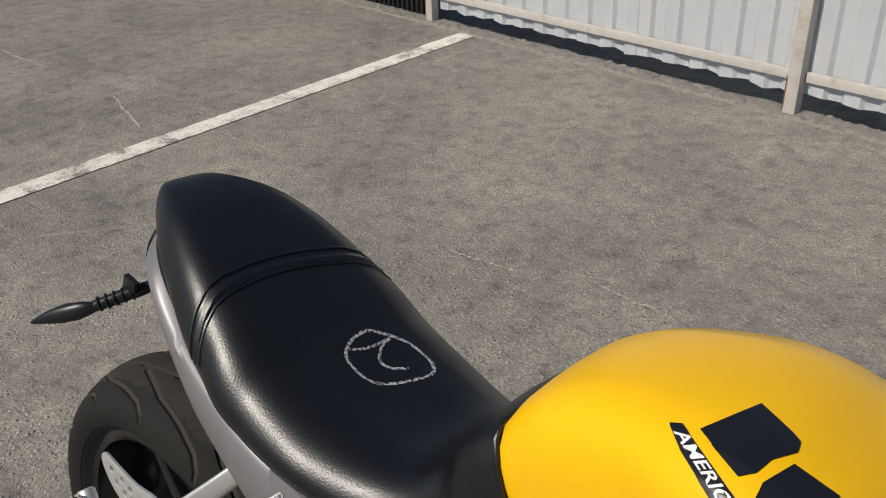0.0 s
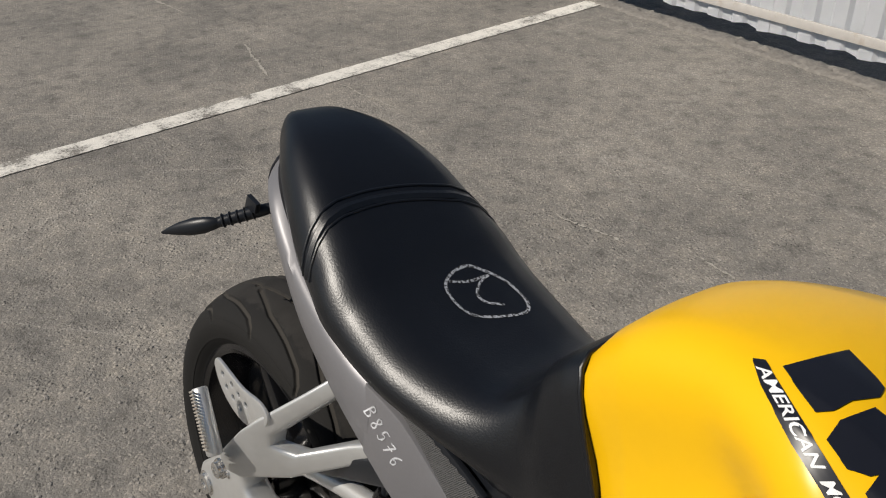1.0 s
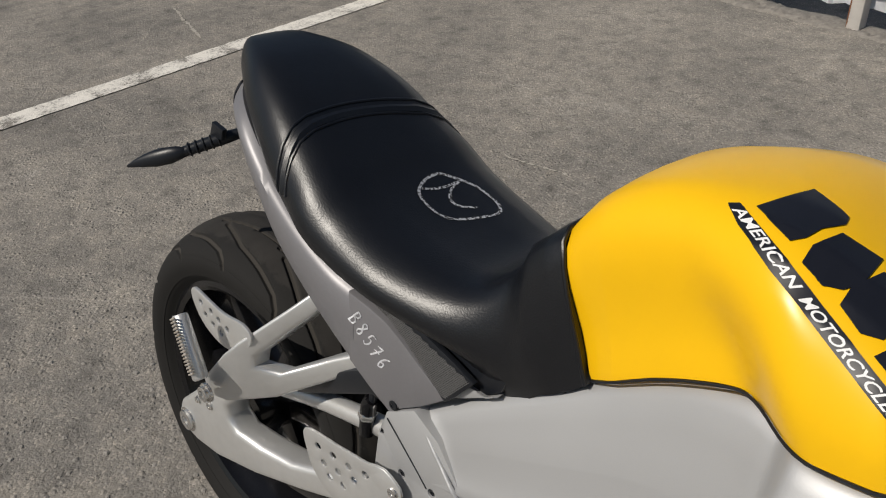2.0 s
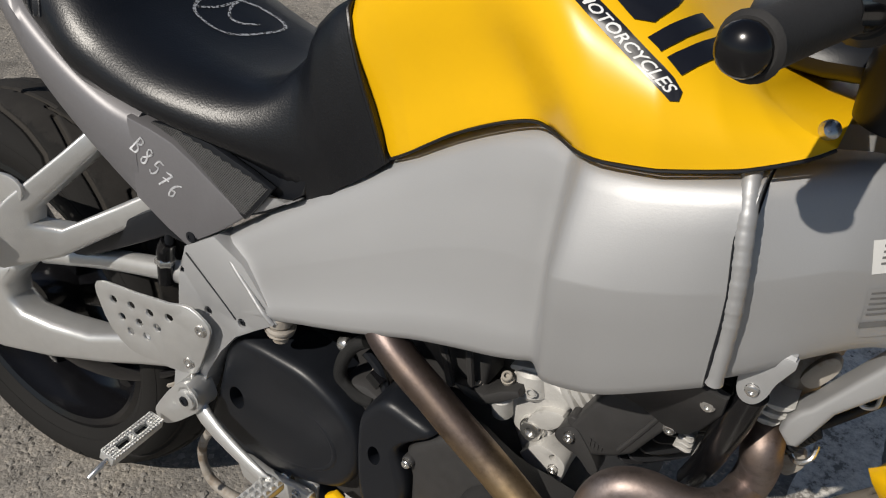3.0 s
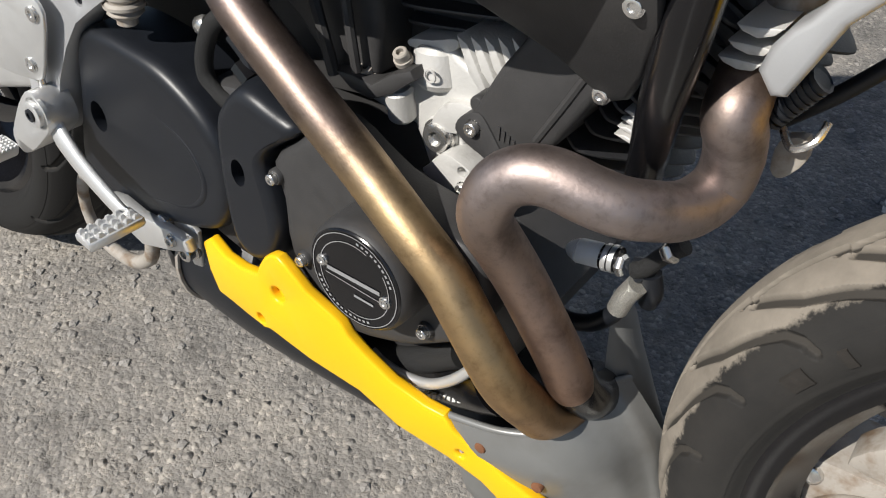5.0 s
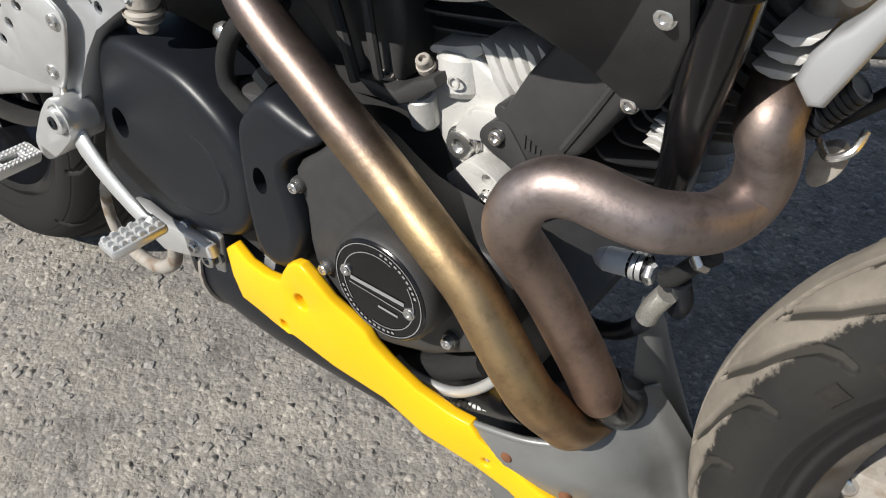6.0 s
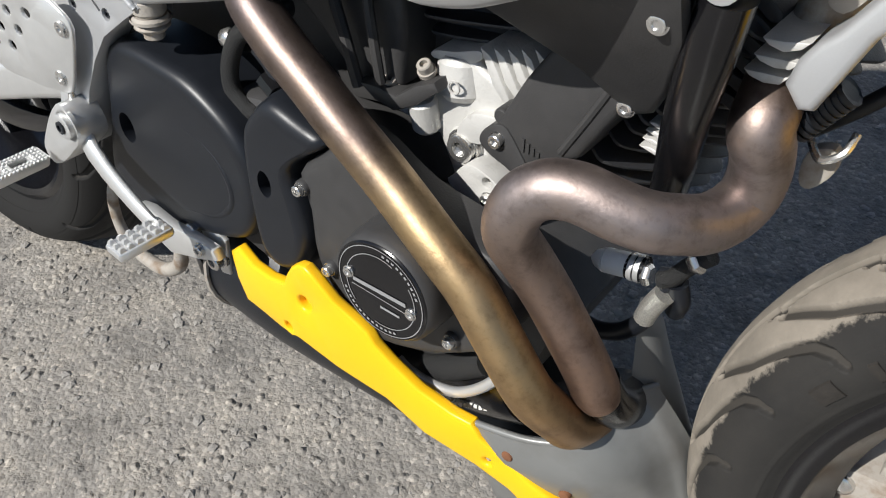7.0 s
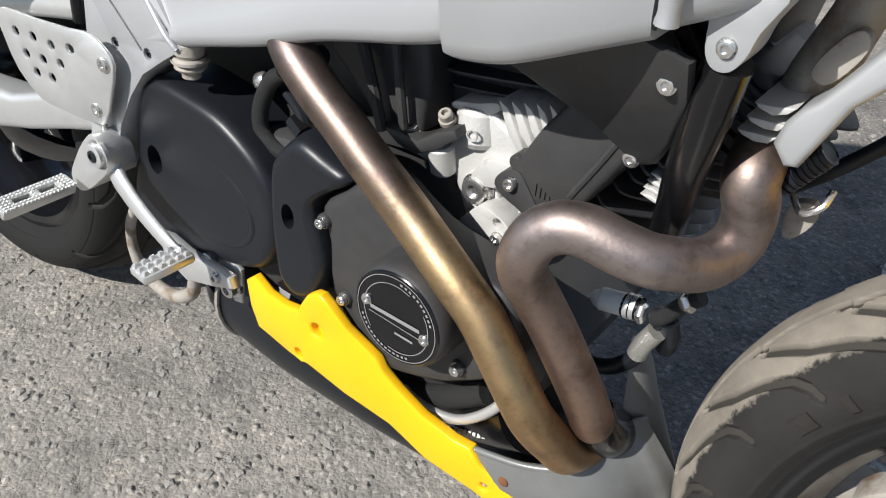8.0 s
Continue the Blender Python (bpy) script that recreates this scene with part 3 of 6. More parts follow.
def verge():
    """The rough edge of soil along the foot of the fence."""
    bm = bmesh.new()
    nx, ny = 700, 8
    grid = []
    for i in range(nx + 1):
        x = -2.8 + 8 * i / nx
        row = []
        for j in range(ny + 1):
            y = -0.085 + 0.145 * j / ny + 0.030 * noise.noise((x * 6, j * .3, 3)) + 0.015 * noise.noise((x * 31, j * .5, 8))
            z = 0.012 * (noise.noise((x * 24, y * 24, 1)) + 0.9 * noise.noise((x * 61, y * 61, 4)) + 0.55) * min(1, j / 1.5) * (1 if j < ny else 0) + (0.005 if j else -0.012)
            row.append(bm.verts.new((x, y, z)))
        grid.append(row)
    for a, b in zip(grid, grid[1:]):
        for j in range(ny):
            bm.faces.new((a[j], a[j + 1], b[j + 1], b[j]))
    ob = part("verge", bm, SOIL)
    ob.matrix_basis = FENCE_AT
    return tagged(ob, "strip of crumbled dry soil along the fence foot", "ground", kind="structure")


verge()

# ---- the motorcycle ----
bike = new("motorcycle")
bike.rotation_euler = (radians(-7.0), 0, 0)
tagged(bike, "yellow and silver naked motorcycle leaning on its side stand", "motorcycle")

# the fork and the front wheel turn together about the steering axis
STEER = Matrix.Translation((1.403, 0, 0)) @ Matrix.Rotation(radians(3), 4, Vector((-math.sin(radians(21)), 0, math.cos(radians(21))))) @ Matrix.Translation((-1.403, 0, 0))




def tyre_mesh(R, w, bead, pitch, mat, hub, segs=1500, blocks=True, phase=0.0):
    """A tyre whose tread is cut by curved grooves that start along the crown and turn towards the shoulder."""
    h = R - bead
    segs = 1700 if blocks else 1300
    knots = [(bead - 0.006, .72), (bead + 0.004, .80), (bead + h * .18, .93), (bead + h * .36, 1.0), (bead + h * .52, .985), (bead + h * .68, .88), (bead + h * .82, .68),
             (bead + h * .93, .42), (R - h * .015, .2), (R, 0)]
    side = spline([(r, y * w, 0) for r, y in knots], 8)
    run = np.concatenate([[0], np.cumsum([(b - a).length for a, b in zip(side, side[1:])])])
    near, away = (np.linspace(0, run[-1], m) for m in (int(run[-1] / (0.0009 if blocks else 0.0014)), 16))
    sx, sy = np.array([q.x for q in side]), np.array([q.y for q in side])
    prof = np.array([(np.interp(d, run, sx), -np.interp(d, run, sy)) for d in near] + [(np.interp(d, run, sx), np.interp(d, run, sy)) for d in away[-2::-1]])
    r, y = prof[:, 0][None], prof[:, 1][None]
    a = (2 * np.pi * np.arange(segs) / segs)[:, None]
    depth_of = np.concatenate([run[-1] - near, run[-1] - away[-2::-1]])[None]
    cut = np.zeros((segs, len(prof)))
    # groove lines: turn in degrees, share of the tyre's height below the crown
    for line, wide in ((((21.7, .051), (14.4, .154), (8, .21), (3, .28), (.8, .378), (0, .487)), 0.0056), (((9, .032), (1, .02), (-7, .02)), 0.0032)):
        way = np.array([(math.radians(q[0]) * pitch / 0.2618 * R, run[-1] - np.interp(R - q[1] * h, sx, run)) for q in line])
        best = np.full(cut.shape, 9.0)
        shift = np.where(y > 0, pitch / 2, 0)
        for p, q in zip(way, way[1:]):
            d = q - p
            for turn in (-1, 0, 1):
                u = ((a - phase - shift) % pitch + turn * pitch) * R - p[0]
                v = depth_of - p[1]
                t = np.clip((u * d[0] + v * d[1]) / (d @ d), 0, 1)
                best = np.minimum(best, np.hypot(u - t * d[0], v - t * d[1]))
        cut = np.maximum(cut, np.clip(1.25 - 1.25 * best / wide, 0, 1))
    carve = np.clip(cut * 2.2 - .3, 0, 1)
    along = np.gradient(prof, axis=0)
    along /= np.linalg.norm(along, axis=1)[:, None]
    nr, ny = along[:, 1][None], -along[:, 0][None]
    rr = r - 0.0040 * carve * nr - 0.0013 * (np.abs(r - (bead + h * 0.20)) < 0.0014) - 0.0011 * (np.abs(r - (bead + h * 0.56)) < 0.0012)
    yy = y - 0.0040 * carve * ny
    verts = np.stack([rr * np.cos(a), yy, rr * np.sin(a)], -1).reshape(-1, 3)
    c = len(prof)
    k, i = np.meshgrid(np.arange(segs), np.arange(c - 1), indexing="ij")
    n = (k + 1) % segs
    faces = np.stack([k * c + i, k * c + i + 1, n * c + i + 1, n * c + i], -1).reshape(-1, 4)
    me = bpy.data.meshes.new("tyre")
    me.from_pydata(verts.tolist(), [], faces.tolist())
    me.polygons.foreach_set("use_smooth", [True] * len(me.polygons))
    me.set_sharp_from_angle(angle=radians(40))
    me.materials.append(mat)
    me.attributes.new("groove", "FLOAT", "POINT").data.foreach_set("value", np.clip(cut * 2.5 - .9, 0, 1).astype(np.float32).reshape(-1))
    ob = new("tyre", me)
    ob.parent = hub
    ob["label"] = "dusty black rubber tyre with curved tread grooves"
    # raised blocks on the flank
    for k, wide in enumerate((8, 3, 6, 6, 6, 5, 3, 6) if blocks else ()):
        at = math.radians(152 - 8.6 * k)
        da = wide / 2 / (bead + h * 0.42) / 1000 * 2.2
        bm = bmesh.new()
        rows = []
        for i in range(6):
            rr = bead + h * 0.27 + 0.0165 * min(max(i - 0.5, 0), 4) / 4
            edge = 1 if i in (0, 5) else 0
            y = -w * float(np.interp(rr, sx, sy / w)) - (0.0002 - 0.002 if edge else 0.0017)
            rows.append([bm.verts.new((rr * math.cos(q), y + (0.003 if j in (0, 5) else 0), rr * math.sin(q))) for j, q in enumerate(at + da * f for f in (-1, -1, -.5, .5, 1, 1))])
        for p, q in zip(rows, rows[1:]):
            for i in range(5):
                bm.faces.new((p[i], p[i + 1], q[i + 1], q[i]))
        part("raised_block", bm, FLANK_MARK, ob, sharp=25)
    return ob


def wheel(name, label, R, w, bead, m, mat, pitch, phase):
    hub = new(name)
    hub.parent = bike
    hub.matrix_basis = m
    hub["label"] = label
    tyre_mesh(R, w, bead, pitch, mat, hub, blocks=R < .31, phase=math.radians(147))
    rim = [(bead + 0.004, -w * 0.80), (bead - 0.004, -w * 0.83), (bead - 0.012, -w * 0.78), (bead - 0.017, -w * 0.55), (bead - 0.032, -w * 0.3),
           (bead - 0.032, w * 0.3), (bead - 0.017, w * 0.55), (bead - 0.012, w * 0.78), (bead - 0.004, w * 0.83), (bead + 0.004, w * 0.80), (bead - 0.002, 0)]
    part("rim", revolve(rim, 96, closed=True), GLOSS, hub, "black cast rim")
    part("hub", revolve([(0.012, -w * 0.75), (0.035, -w * 0.75), (0.05, -w * 0.5), (0.05, w * 0.5), (0.035, w * 0.75), (0.012, w * 0.75)], 32, closed=True), GLOSS, hub)
    for k in range(6):
        bm = slab([(0.035, -0.026), (0.09, -0.018), (bead - 0.05, -0.014), (bead - 0.024, -0.024), (bead - 0.024, 0.024), (bead - 0.05, 0.014), (0.09, 0.018), (0.035, 0.026)], -w * 0.24, w * 0.24, 0.008)
        part("spoke", bm, GLOSS, hub, m=Matrix.Rotation(-2 * math.pi * k / 6 - phase, 4, "Y"))
    return hub


rear_wheel = wheel("rear_wheel", "black rear wheel with a wide tyre", 0.315, 0.09, 0.222, pose(.008, 0, 0.315), REAR_TYRE, 2 * math.pi / 13, 0.12)
front_wheel = wheel("front_wheel", "black front wheel with a dusty tyre", 0.30, 0.06, 0.222, STEER @ pose(1.32, 0, 0.30), FRONT_TYRE, 2 * math.pi / 24, math.pi / 6)


def resample(stations, n):
    """Stations on smooth curves through the given ones."""
    out = []
    s = [np.array(q, float) for q in stations]
    for i in range(len(s) - 1):
        a, b, c, d = s[max(i - 1, 0)], s[i], s[i + 1], s[min(i + 2, len(s) - 1)]
        for k in range(n):
            t = k / n
            out.append(0.5 * (2 * b + (c - a) * t + (2 * a - 5 * b + 4 * c - d) * t * t + (3 * b - a - 3 * c + d) * t ** 3))
    out.append(s[-1])
    return out


# frame spars: x, top z, top y, middle y, low y, low z, share of the crease's height
SPAR = [(0.425, 0.588, .098, .1085, .116, .500, .5), (0.47, 0.620, .097, .110, .119, .504, .5), (0.53, 0.662, .092, .1095, .122, .525, .5), (0.63, 0.730, .085, .1095, .127, .557, .5),
        (0.70, 0.777, .086, .113, .132, .584, .5), (0.75, 0.804, .092, .119, .137, .600, .5), (0.79, 0.818, .101, .127, .142, .612, .5), (0.815, 0.819, .111, .134, .143, .620, .5),
        (0.828, 0.820, .118, .139, .144, .625, .52), (0.838, 0.822, .138, .165, .156, .628, .56), (0.848, 0.824, .149, .178, .165, .628, .58), (0.875, 0.827, .154, .179, .167, .633, .58), (0.90, 0.830, .154, .176, .168, .642, .57),
        (0.94, 0.838, .150, .167, .160, .660, .55), (0.966, 0.843, .145, .158, .152, .671, .54)]
NOSE = [(0.968, 0.842, .126, .148, .150, .676, .55), (1.00, 0.848, .108, .132, .132, .690, .55), (1.03, 0.853, .090, .115, .112, .704, .55), (1.06, 0.850, .072, .094, .090, .712, .5),
        (1.09, 0.835, .052, .070, .066, .708, .5), (1.11, 0.82, .04, .05, .047, .71, .5)]


def spar_ring(x, zt, yt, ym, yl, zl, k):
    zm = zl + (zt - zl) * k
    pts = [(x, -0.03, zt - 0.012), (x, -yt + 0.024, zt - 0.001), (x, -yt + 0.010, zt - 0.0015), (x, -yt + 0.001, zt - 0.007), (x, -yt - 0.005, zt - 0.018)]
    for f in (0.3, 0.6, 0.97):
        pts.append((x, -(yt + 0.005 + (ym - yt - 0.005) * f ** (0.8 if x > 0.835 else 1.0)), zt - 0.018 + (zm - zt + 0.018) * f))
    pts += [(x, -ym, zm - 0.0015), (x, -(ym * 0.75 + yl * 0.25), zm * 0.7 + zl * 0.3), (x, -(ym * 0.4 + yl * 0.6), zm * 0.35 + zl * 0.65), (x, -yl, zl + 0.014),
            (x, -yl + 0.003, zl + 0.005), (x, -yl + 0.010, zl + 0.001), (x, -0.05, zl + 0.004)]
    return [Vector(p) for p in pts]


frame_ob = part("frame", mirrored(loft([spar_ring(*s) for s in resample(SPAR, 4)])), SILVER, bike, "silver painted aluminium frame spar", sharp=60)
part("frame_nose", mirrored(loft([spar_ring(*s) for s in resample(NOSE, 4)])), SILVER, frame_ob, sharp=60)


def bead(pts, r, name="weld"):
    """A weld seam of overlapping drops."""
    path = spline(pts, 10)
    radii = [r * (1 + 0.035 * math.sin(i * 2.1) + 0.03 * math.sin(i * 0.9)) for i in range(len(path))]
    return part(name, tube(path, radii, 12, 0), SILVER, frame_ob, "thick silver weld bead")


bead([(.953, -.109, .848), (.957, -.134, .841), (.962, -.1460, .823), (.9655, -.1515, .803), (.969, -.1540, .780), (.9715, -.1540, .755), (.9725, -.152, .733), (.9730, -.149, .684)], 0.0066)
part("joint_gap", tube([(.953, -.130, .843), (.9565, -.1475, .824), (.9600, -.1540, .804), (.9632, -.1570, .785), (.9658, -.1577, .766), (.9672, -.1567, .741), (.9677, -.1540, .701), (.9677, -.1500, .680)], .0013, 8), BLACK, frame_ob, "narrow dark gap beside the weld")
bead([(.440, -.100, .595), (.462, -.113, .577), (.490, -.118, .553), (.512, -.122, .535), (.524, -.120, .523)], 0.0030)

# rear plate of the frame that carries pivot and pegs
plate_out = [(.396, .573), (.384, .53), (.381, .486), (.376, .44), (.371, .40), (.366, .362), (.376, .343), (.398, .345), (.412, .372), (.425, .415), (.445, .452), (.468, .482), (.50, .505), (.528, .524), (.512, .545), (.48, .58), (.44, .600)]


def plate_y(x, z):
    return float(np.interp(z, [.35, .45, .6], [-.131, -.1235, -.1145]))


plate_holes = [disc(.389, .541, .0042), disc(.428, .501, .0058), disc(.478, .505, .0058)]
frame_plate = part("frame_plate", slab(plate_out, plate_y, lambda x, z: plate_y(x, z) + 0.03, 0.004, plate_holes), SILVER, bike, "silver rear frame plate with holes")
for hx, hz in ((.389, .541), (.428, .501), (.478, .505)):
    bolt("bolt", hx, plate_y(hx, hz) + 0.004, hz, 0.0038, 0.003, BLACK, frame_plate)
part("gasket_line", tube([(.398, -.1175, .566), (.45, -.1195, .524), (.47, -.1205, .507)], 0.0009, 6), BLACK, frame_plate)

# tank cover: x at the top, x at the low edge, top z, half width low, low z
TANK = [(0.580, 0.641, 0.870, .082, .742), (0.60, 0.652, 0.902, .086, .749), (0.627, 0.668, 0.928, .091, .760), (0.66, 0.69, 0.947, .094, .776), (0.70, 0.715, 0.960, .096, .793),
        (0.75, 0.752, 0.968, .101, .813), (0.78, 0.782, 0.968, .109, .824), (0.805, 0.806, 0.964, .121, .827), (0.83, 0.830, 0.956, .141, .8275), (0.855, 0.857, 0.946, .154, .831),
        (0.88, 0.90, 0.932, .155, .837), (0.905, 0.95, 0.915, .144, .848), (0.925, 0.985, 0.900, .128, .860), (0.936, 1.000, 0.890, .117, .868)]


def tank_ring(xt, xl, zt, w, zl):
    h = zt - zl
    back = [(1.0, 0.0), (1.0, 0.035), (.97, .16), (.97, .32), (1.0, .47), (1.03, .61), (1.03, .735), (.98, .85), (.84, .945), (.55, .988), (.15, 1.0)]
    fore = [(1.0, 0.0), (1.0, 0.035), (1.01, .16), (1.0, .32), (.97, .47), (.92, .61), (.86, .735), (.75, .86), (.60, .945), (.36, .988), (.10, 1.0)]
    half = []
    for p, q in zip(back, fore):
        x = xl + (xt - xl) * p[1] ** 0.9
        t = max(0.0, min(1.0, (x - (0.822 - 0.085 * p[1])) / (0.085 + 0.05 * p[1]) + 0.5))
        k = t * t * (3 - 2 * t)
        wide = float(np.interp(xl, [.641, .668, .75, .806], [.082, .091, .101, .103])), float(np.interp(xl, [.857, .90, .95, .985, 1.0], [.154, .155, .144, .128, .117]))
        half.append((wide[0] * p[0] * (1 - k) + wide[1] * q[0] * k, p[1] * (1 - k) + q[1] * k))
    return [Vector((xl + (xt - xl) * f ** 0.9, s * y, zl + h * f)) for s, seq in ((-1, half), (1, half[::-1])) for y, f in seq]


tank = part("tank_cover", loft([tank_ring(*s) for s in resample(TANK, 8)]), YELLOW, bike, "glossy yellow tank cover with a black emblem", sharp=70)
tank_top = surface_of(tank)
bolt("screw", .993, -.116, .878, 0.0068, 0.004, BRIGHT, tank, way=(0.45, -0.75, 0.5), socket=False)
part("edge_trim", tube([(q.x, q.y - 0.001, q.z - 0.0015) for q in (tank_ring(*t)[0] for t in resample(TANK, 3))], 0.0013, 8, 1), BLACK, tank, "thin black rubber edge strip")

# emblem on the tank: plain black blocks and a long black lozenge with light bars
U, V, O = (.171, -.073, -.063), (.023, .039, .014), (.731, -.079, .949)


def block(u0, u1, v0, v1, lean=0.09):
    return [(u0 + lean * v0, v0), (u1 + lean * v0, v0), (u1 + lean * v1, v1), (u0 + lean * v1, v1)]


EMBLEM = [[(.012, .0176), (.0132, .0656), (.040, .0690), (.0477, .0690), (.0530, .0620), (.0500, .0440), (.0530, .030), (.0502, .019), (.030, .0178)],
          [(.0692, .0152), (.0600, .0300), (.0585, .0549), (.0880, .0660), (.1000, .0400), (.0985, .0260), (.0900, .0165)],
          [(.1071, .0180), (.0990, .0320), (.0971, .0594), (.1210, .0650), (.1290, .0620), (.1351, .0507), (.1400, .0265), (.1300, .0170)],
          [(.1473, .0146), (.1458, .0648), (.1593, .0641), (.1615, .0150)], [(.1668, .0150), (.1679, .0630), (.1830, .0598), (.1830, .0145)]]
for shape in EMBLEM:
    part("emblem_block", laid([shape], tank_top, O, U, V, .0013, 7, along=(.25, -.75, .6)), DECAL, tank, "black printed block of the emblem")
lozenge = [(-.0015, .003), (.003, .0101), (.05, .0090), (.10, .0085), (.1825, .0095), (.1930, .0078), (.1973, .0015), (.1937, -.0030), (.1289, -.0042), (.0647, -.0051), (.02, -.002)]
part("emblem_band", laid([lozenge], tank_top, O, U, V, .0012, 7, along=(.25, -.75, .6)), DECAL, tank, "black printed lozenge band")


def lettered(name, text, size, u0, u1, v0, v1, label):
    """Letters in the built-in font, laid on the tank along a line from u0, v0 to u1, v1."""
    data = bpy.data.curves.new(name, "FONT")
    data.body, data.size, data.shear, data.resolution_u, data.offset = text, size, 0.28, 3, size * 0.018
    holder = bpy.data.objects.new(name, data)
    scene.collection.objects.link(holder)
    me = bpy.data.meshes.new_from_object(holder.evaluated_get(bpy.context.evaluated_depsgraph_get()))
    bpy.data.objects.remove(holder)
    bpy.data.curves.remove(data)
    x0, x1 = min(w.co.x for w in me.vertices), max(w.co.x for w in me.vertices)
    u, v, n = Vector(U).normalized(), Vector(V), Vector((.25, -.75, .6)).normalized()
    v = (v - u * v.dot(u)).normalized()
    for w in me.vertices:
        f = (w.co.x - x0) / (x1 - x0)
        q = Vector(O) + u * (u0 + (u1 - u0) * f) + v * (v0 + (v1 - v0) * f + w.co.y)
        hit, normal, _, _ = tank_top.ray_cast(q + n * .25, -n, .5)
        w.co = hit + (normal if normal.dot(n) > 0 else -normal) * 0.0017
    me.materials.clear()
    me.materials.append(WHITE)
    ob = new(name, me)
    ob.parent = tank
    ob["label"] = label


lettered("emblem_word", "AMERICAN", .0112, .0055, .086, .0022, -.0022, "white printed word on the black band")
lettered("emblem_word", "MOTORCYCLES", .0112, .092, .190, -.0022, -.0012, "white printed word on the black band")

# seat: x, top z, edge half width, edge z, low half width, low z
SEAT = [(.0, .915, .020, .905, .018, .89), (.018, .924, .046, .898, .042, .88), (.05, .927, .070, .886, .064, .862), (.10, .920, .098, .868, .091, .842), (.15, .903, .118, .843, .110, .815),
        (.19, .884, .131, .816, .120, .785), (.23, .858, .139, .795, .124, .758), (.27, .832, .147, .775, .127, .735), (.32, .801, .145, .755, .118, .722), (.40, .777, .134, .738, .106, .708), (.48, .771, .117, .724, .092, .690),
        (.55, .812, .099, .72, .086, .668), (.59, .845, .099, .745, .090, .697), (.615, .864, .0955, .77, .090, .715), (.640, .878, .0905, .80, .089, .737)]


def seat_ring(x, zt, w, ze, wl, zl):
    h = zt - ze
    dish = 0.006 * max(0.0, 1 - abs(x - 0.4) / 0.15)
    full = float(np.interp(x, [.55, .62], [0, 1]))
    half = [(wl, zl), (w * 0.985, ze * 0.65 + zl * 0.35), (w, ze + h * 0.05), (w * (0.965 + 0.03 * full), ze + h * 0.32), (w * (0.885 + 0.085 * full), ze + h * 0.62), (w * (0.765 + 0.145 * full), ze + h * 0.865), (w * (0.60 + 0.18 * full), ze + h * 0.975), (w * 0.3, zt - dish * 0.5)]
    k = float(np.interp(x, [.50, .55, .59, .64], [0, .018, .042, .052])) / (zt - zl)
    near = 1 - 0.009 / w * float(np.interp(x, [0, .05, .30, .38], [.6, 1, 1, 0]))
    return [Vector((x - k * (z - zl), -y * near, z)) for y, z in half] + [Vector((x - k * (zt - zl), 0, zt - dish))] + [Vector((x - k * (z - zl), y * (1.06 if x < .5 else 1), z)) for y, z in reversed(half)]


seat = part("seat", loft([seat_ring(*s) for s in resample(SEAT, 6)]), LEATHER, bike, "black vinyl seat with a raised pillion pad", sharp=70)
seat_top = surface_of(seat)
part("piping", tube([q - Vector((.001, 0, 0)) for q in seat_ring(*SEAT[-1])], .0024, 8, 1), LEATHER, seat, "black piping along the front edge")


def over_seat(xs_of_y, r, lift, name, label="", y_end=0.136):
    pts = []
    for i in range(41):
        a = -1 + 2 * i / 40
        y = y_end * a
        way = Vector((0, -math.sin(a * 1.36), -math.cos(a * 1.36)))
        start = Vector((xs_of_y(y), 0, 0.77)) - way * 0.35
        hit, nrm, _, _ = seat_top.ray_cast(start, way, 0.5)
        if hit is not None:
            pts.append(hit - way * lift)
    return part(name, tube(pts, r, 8, 1), LEATHER, seat, label)


over_seat(lambda y: .202 + .026 * (y / .14) ** 2 + .09 * y, 0.0022, 0.0, "piping", "black piping along the pillion pad")
over_seat(lambda y: .220 + .026 * (y / .14) ** 2 + .09 * y, 0.0020, 0.0, "piping")
over_seat(lambda y: .211 + .026 * (y / .14) ** 2 + .09 * y, 0.0085, -0.0062, "seam_band", "black vinyl seam band")

# chalk mark on the seat: a ring with a hooked stroke
ring = [(-.050, -.017), (-.053, .002), (-.044, .023), (-.029, .034), (.007, .035), (.032, .022), (.046, .006), (.042, -.012), (.001, -.036), (-.026, -.036)]
hook = [(-.049, -.003), (-.036, .004), (-.024, .014), (-.010, .031), (-.016, .014), (-.014, -.005), (-.002, -.012), (.018, -.007)]
CU, CV, CO = (.055, .045, -.02), (-.045, .055, 0.0), (.3535, .0385, .78)
part("chalk_mark", laid(strokes(ring, .0036, 5, True) + strokes(hook, .0030), seat_top, CO, CU, CV, 0.0006, 0), CHALK, seat, "white chalk ring with a hooked stroke")

# tail rail: x, upper z, lower z, y
RAILS = [(0.012, .868, .860, .040), (0.045, .872, .855, .070), (0.075, .868, .842, .092), (0.112, .852, .818, .110), (0.155, .820, .774, .120), (.20, .783, .722, .124), (.25, .748, .678, .124), (.30, .722, .639, .122), (.34, .712, .610, .119)]
rings = []
for x, a, b, y in resample(RAILS, 4):
    rings.append([Vector((x, -y + .014, a + .001)), Vector((x, -y + .007, a - .004)), Vector((x, -y, a - .012)), Vector((x, -y - .001, (a + b) / 2)), Vector((x, -y + .001, b + .004)), Vector((x, -y + .004, b)), Vector((x, -y + .03, b)), Vector((x, -y + .03, a - .006))])
tail_rail = part("tail_rail", mirrored(loft(rings)), RAIL, bike, "grey painted tail side cover with chalk writing", sharp=45)
panel_out = [(.331, .711), (.365, .704), (.39, .696), (.415, .681), (.445, .659), (.480, .634), (.445, .606), (.41, .583), (.398, .573), (.372, .588), (.331, .616)]


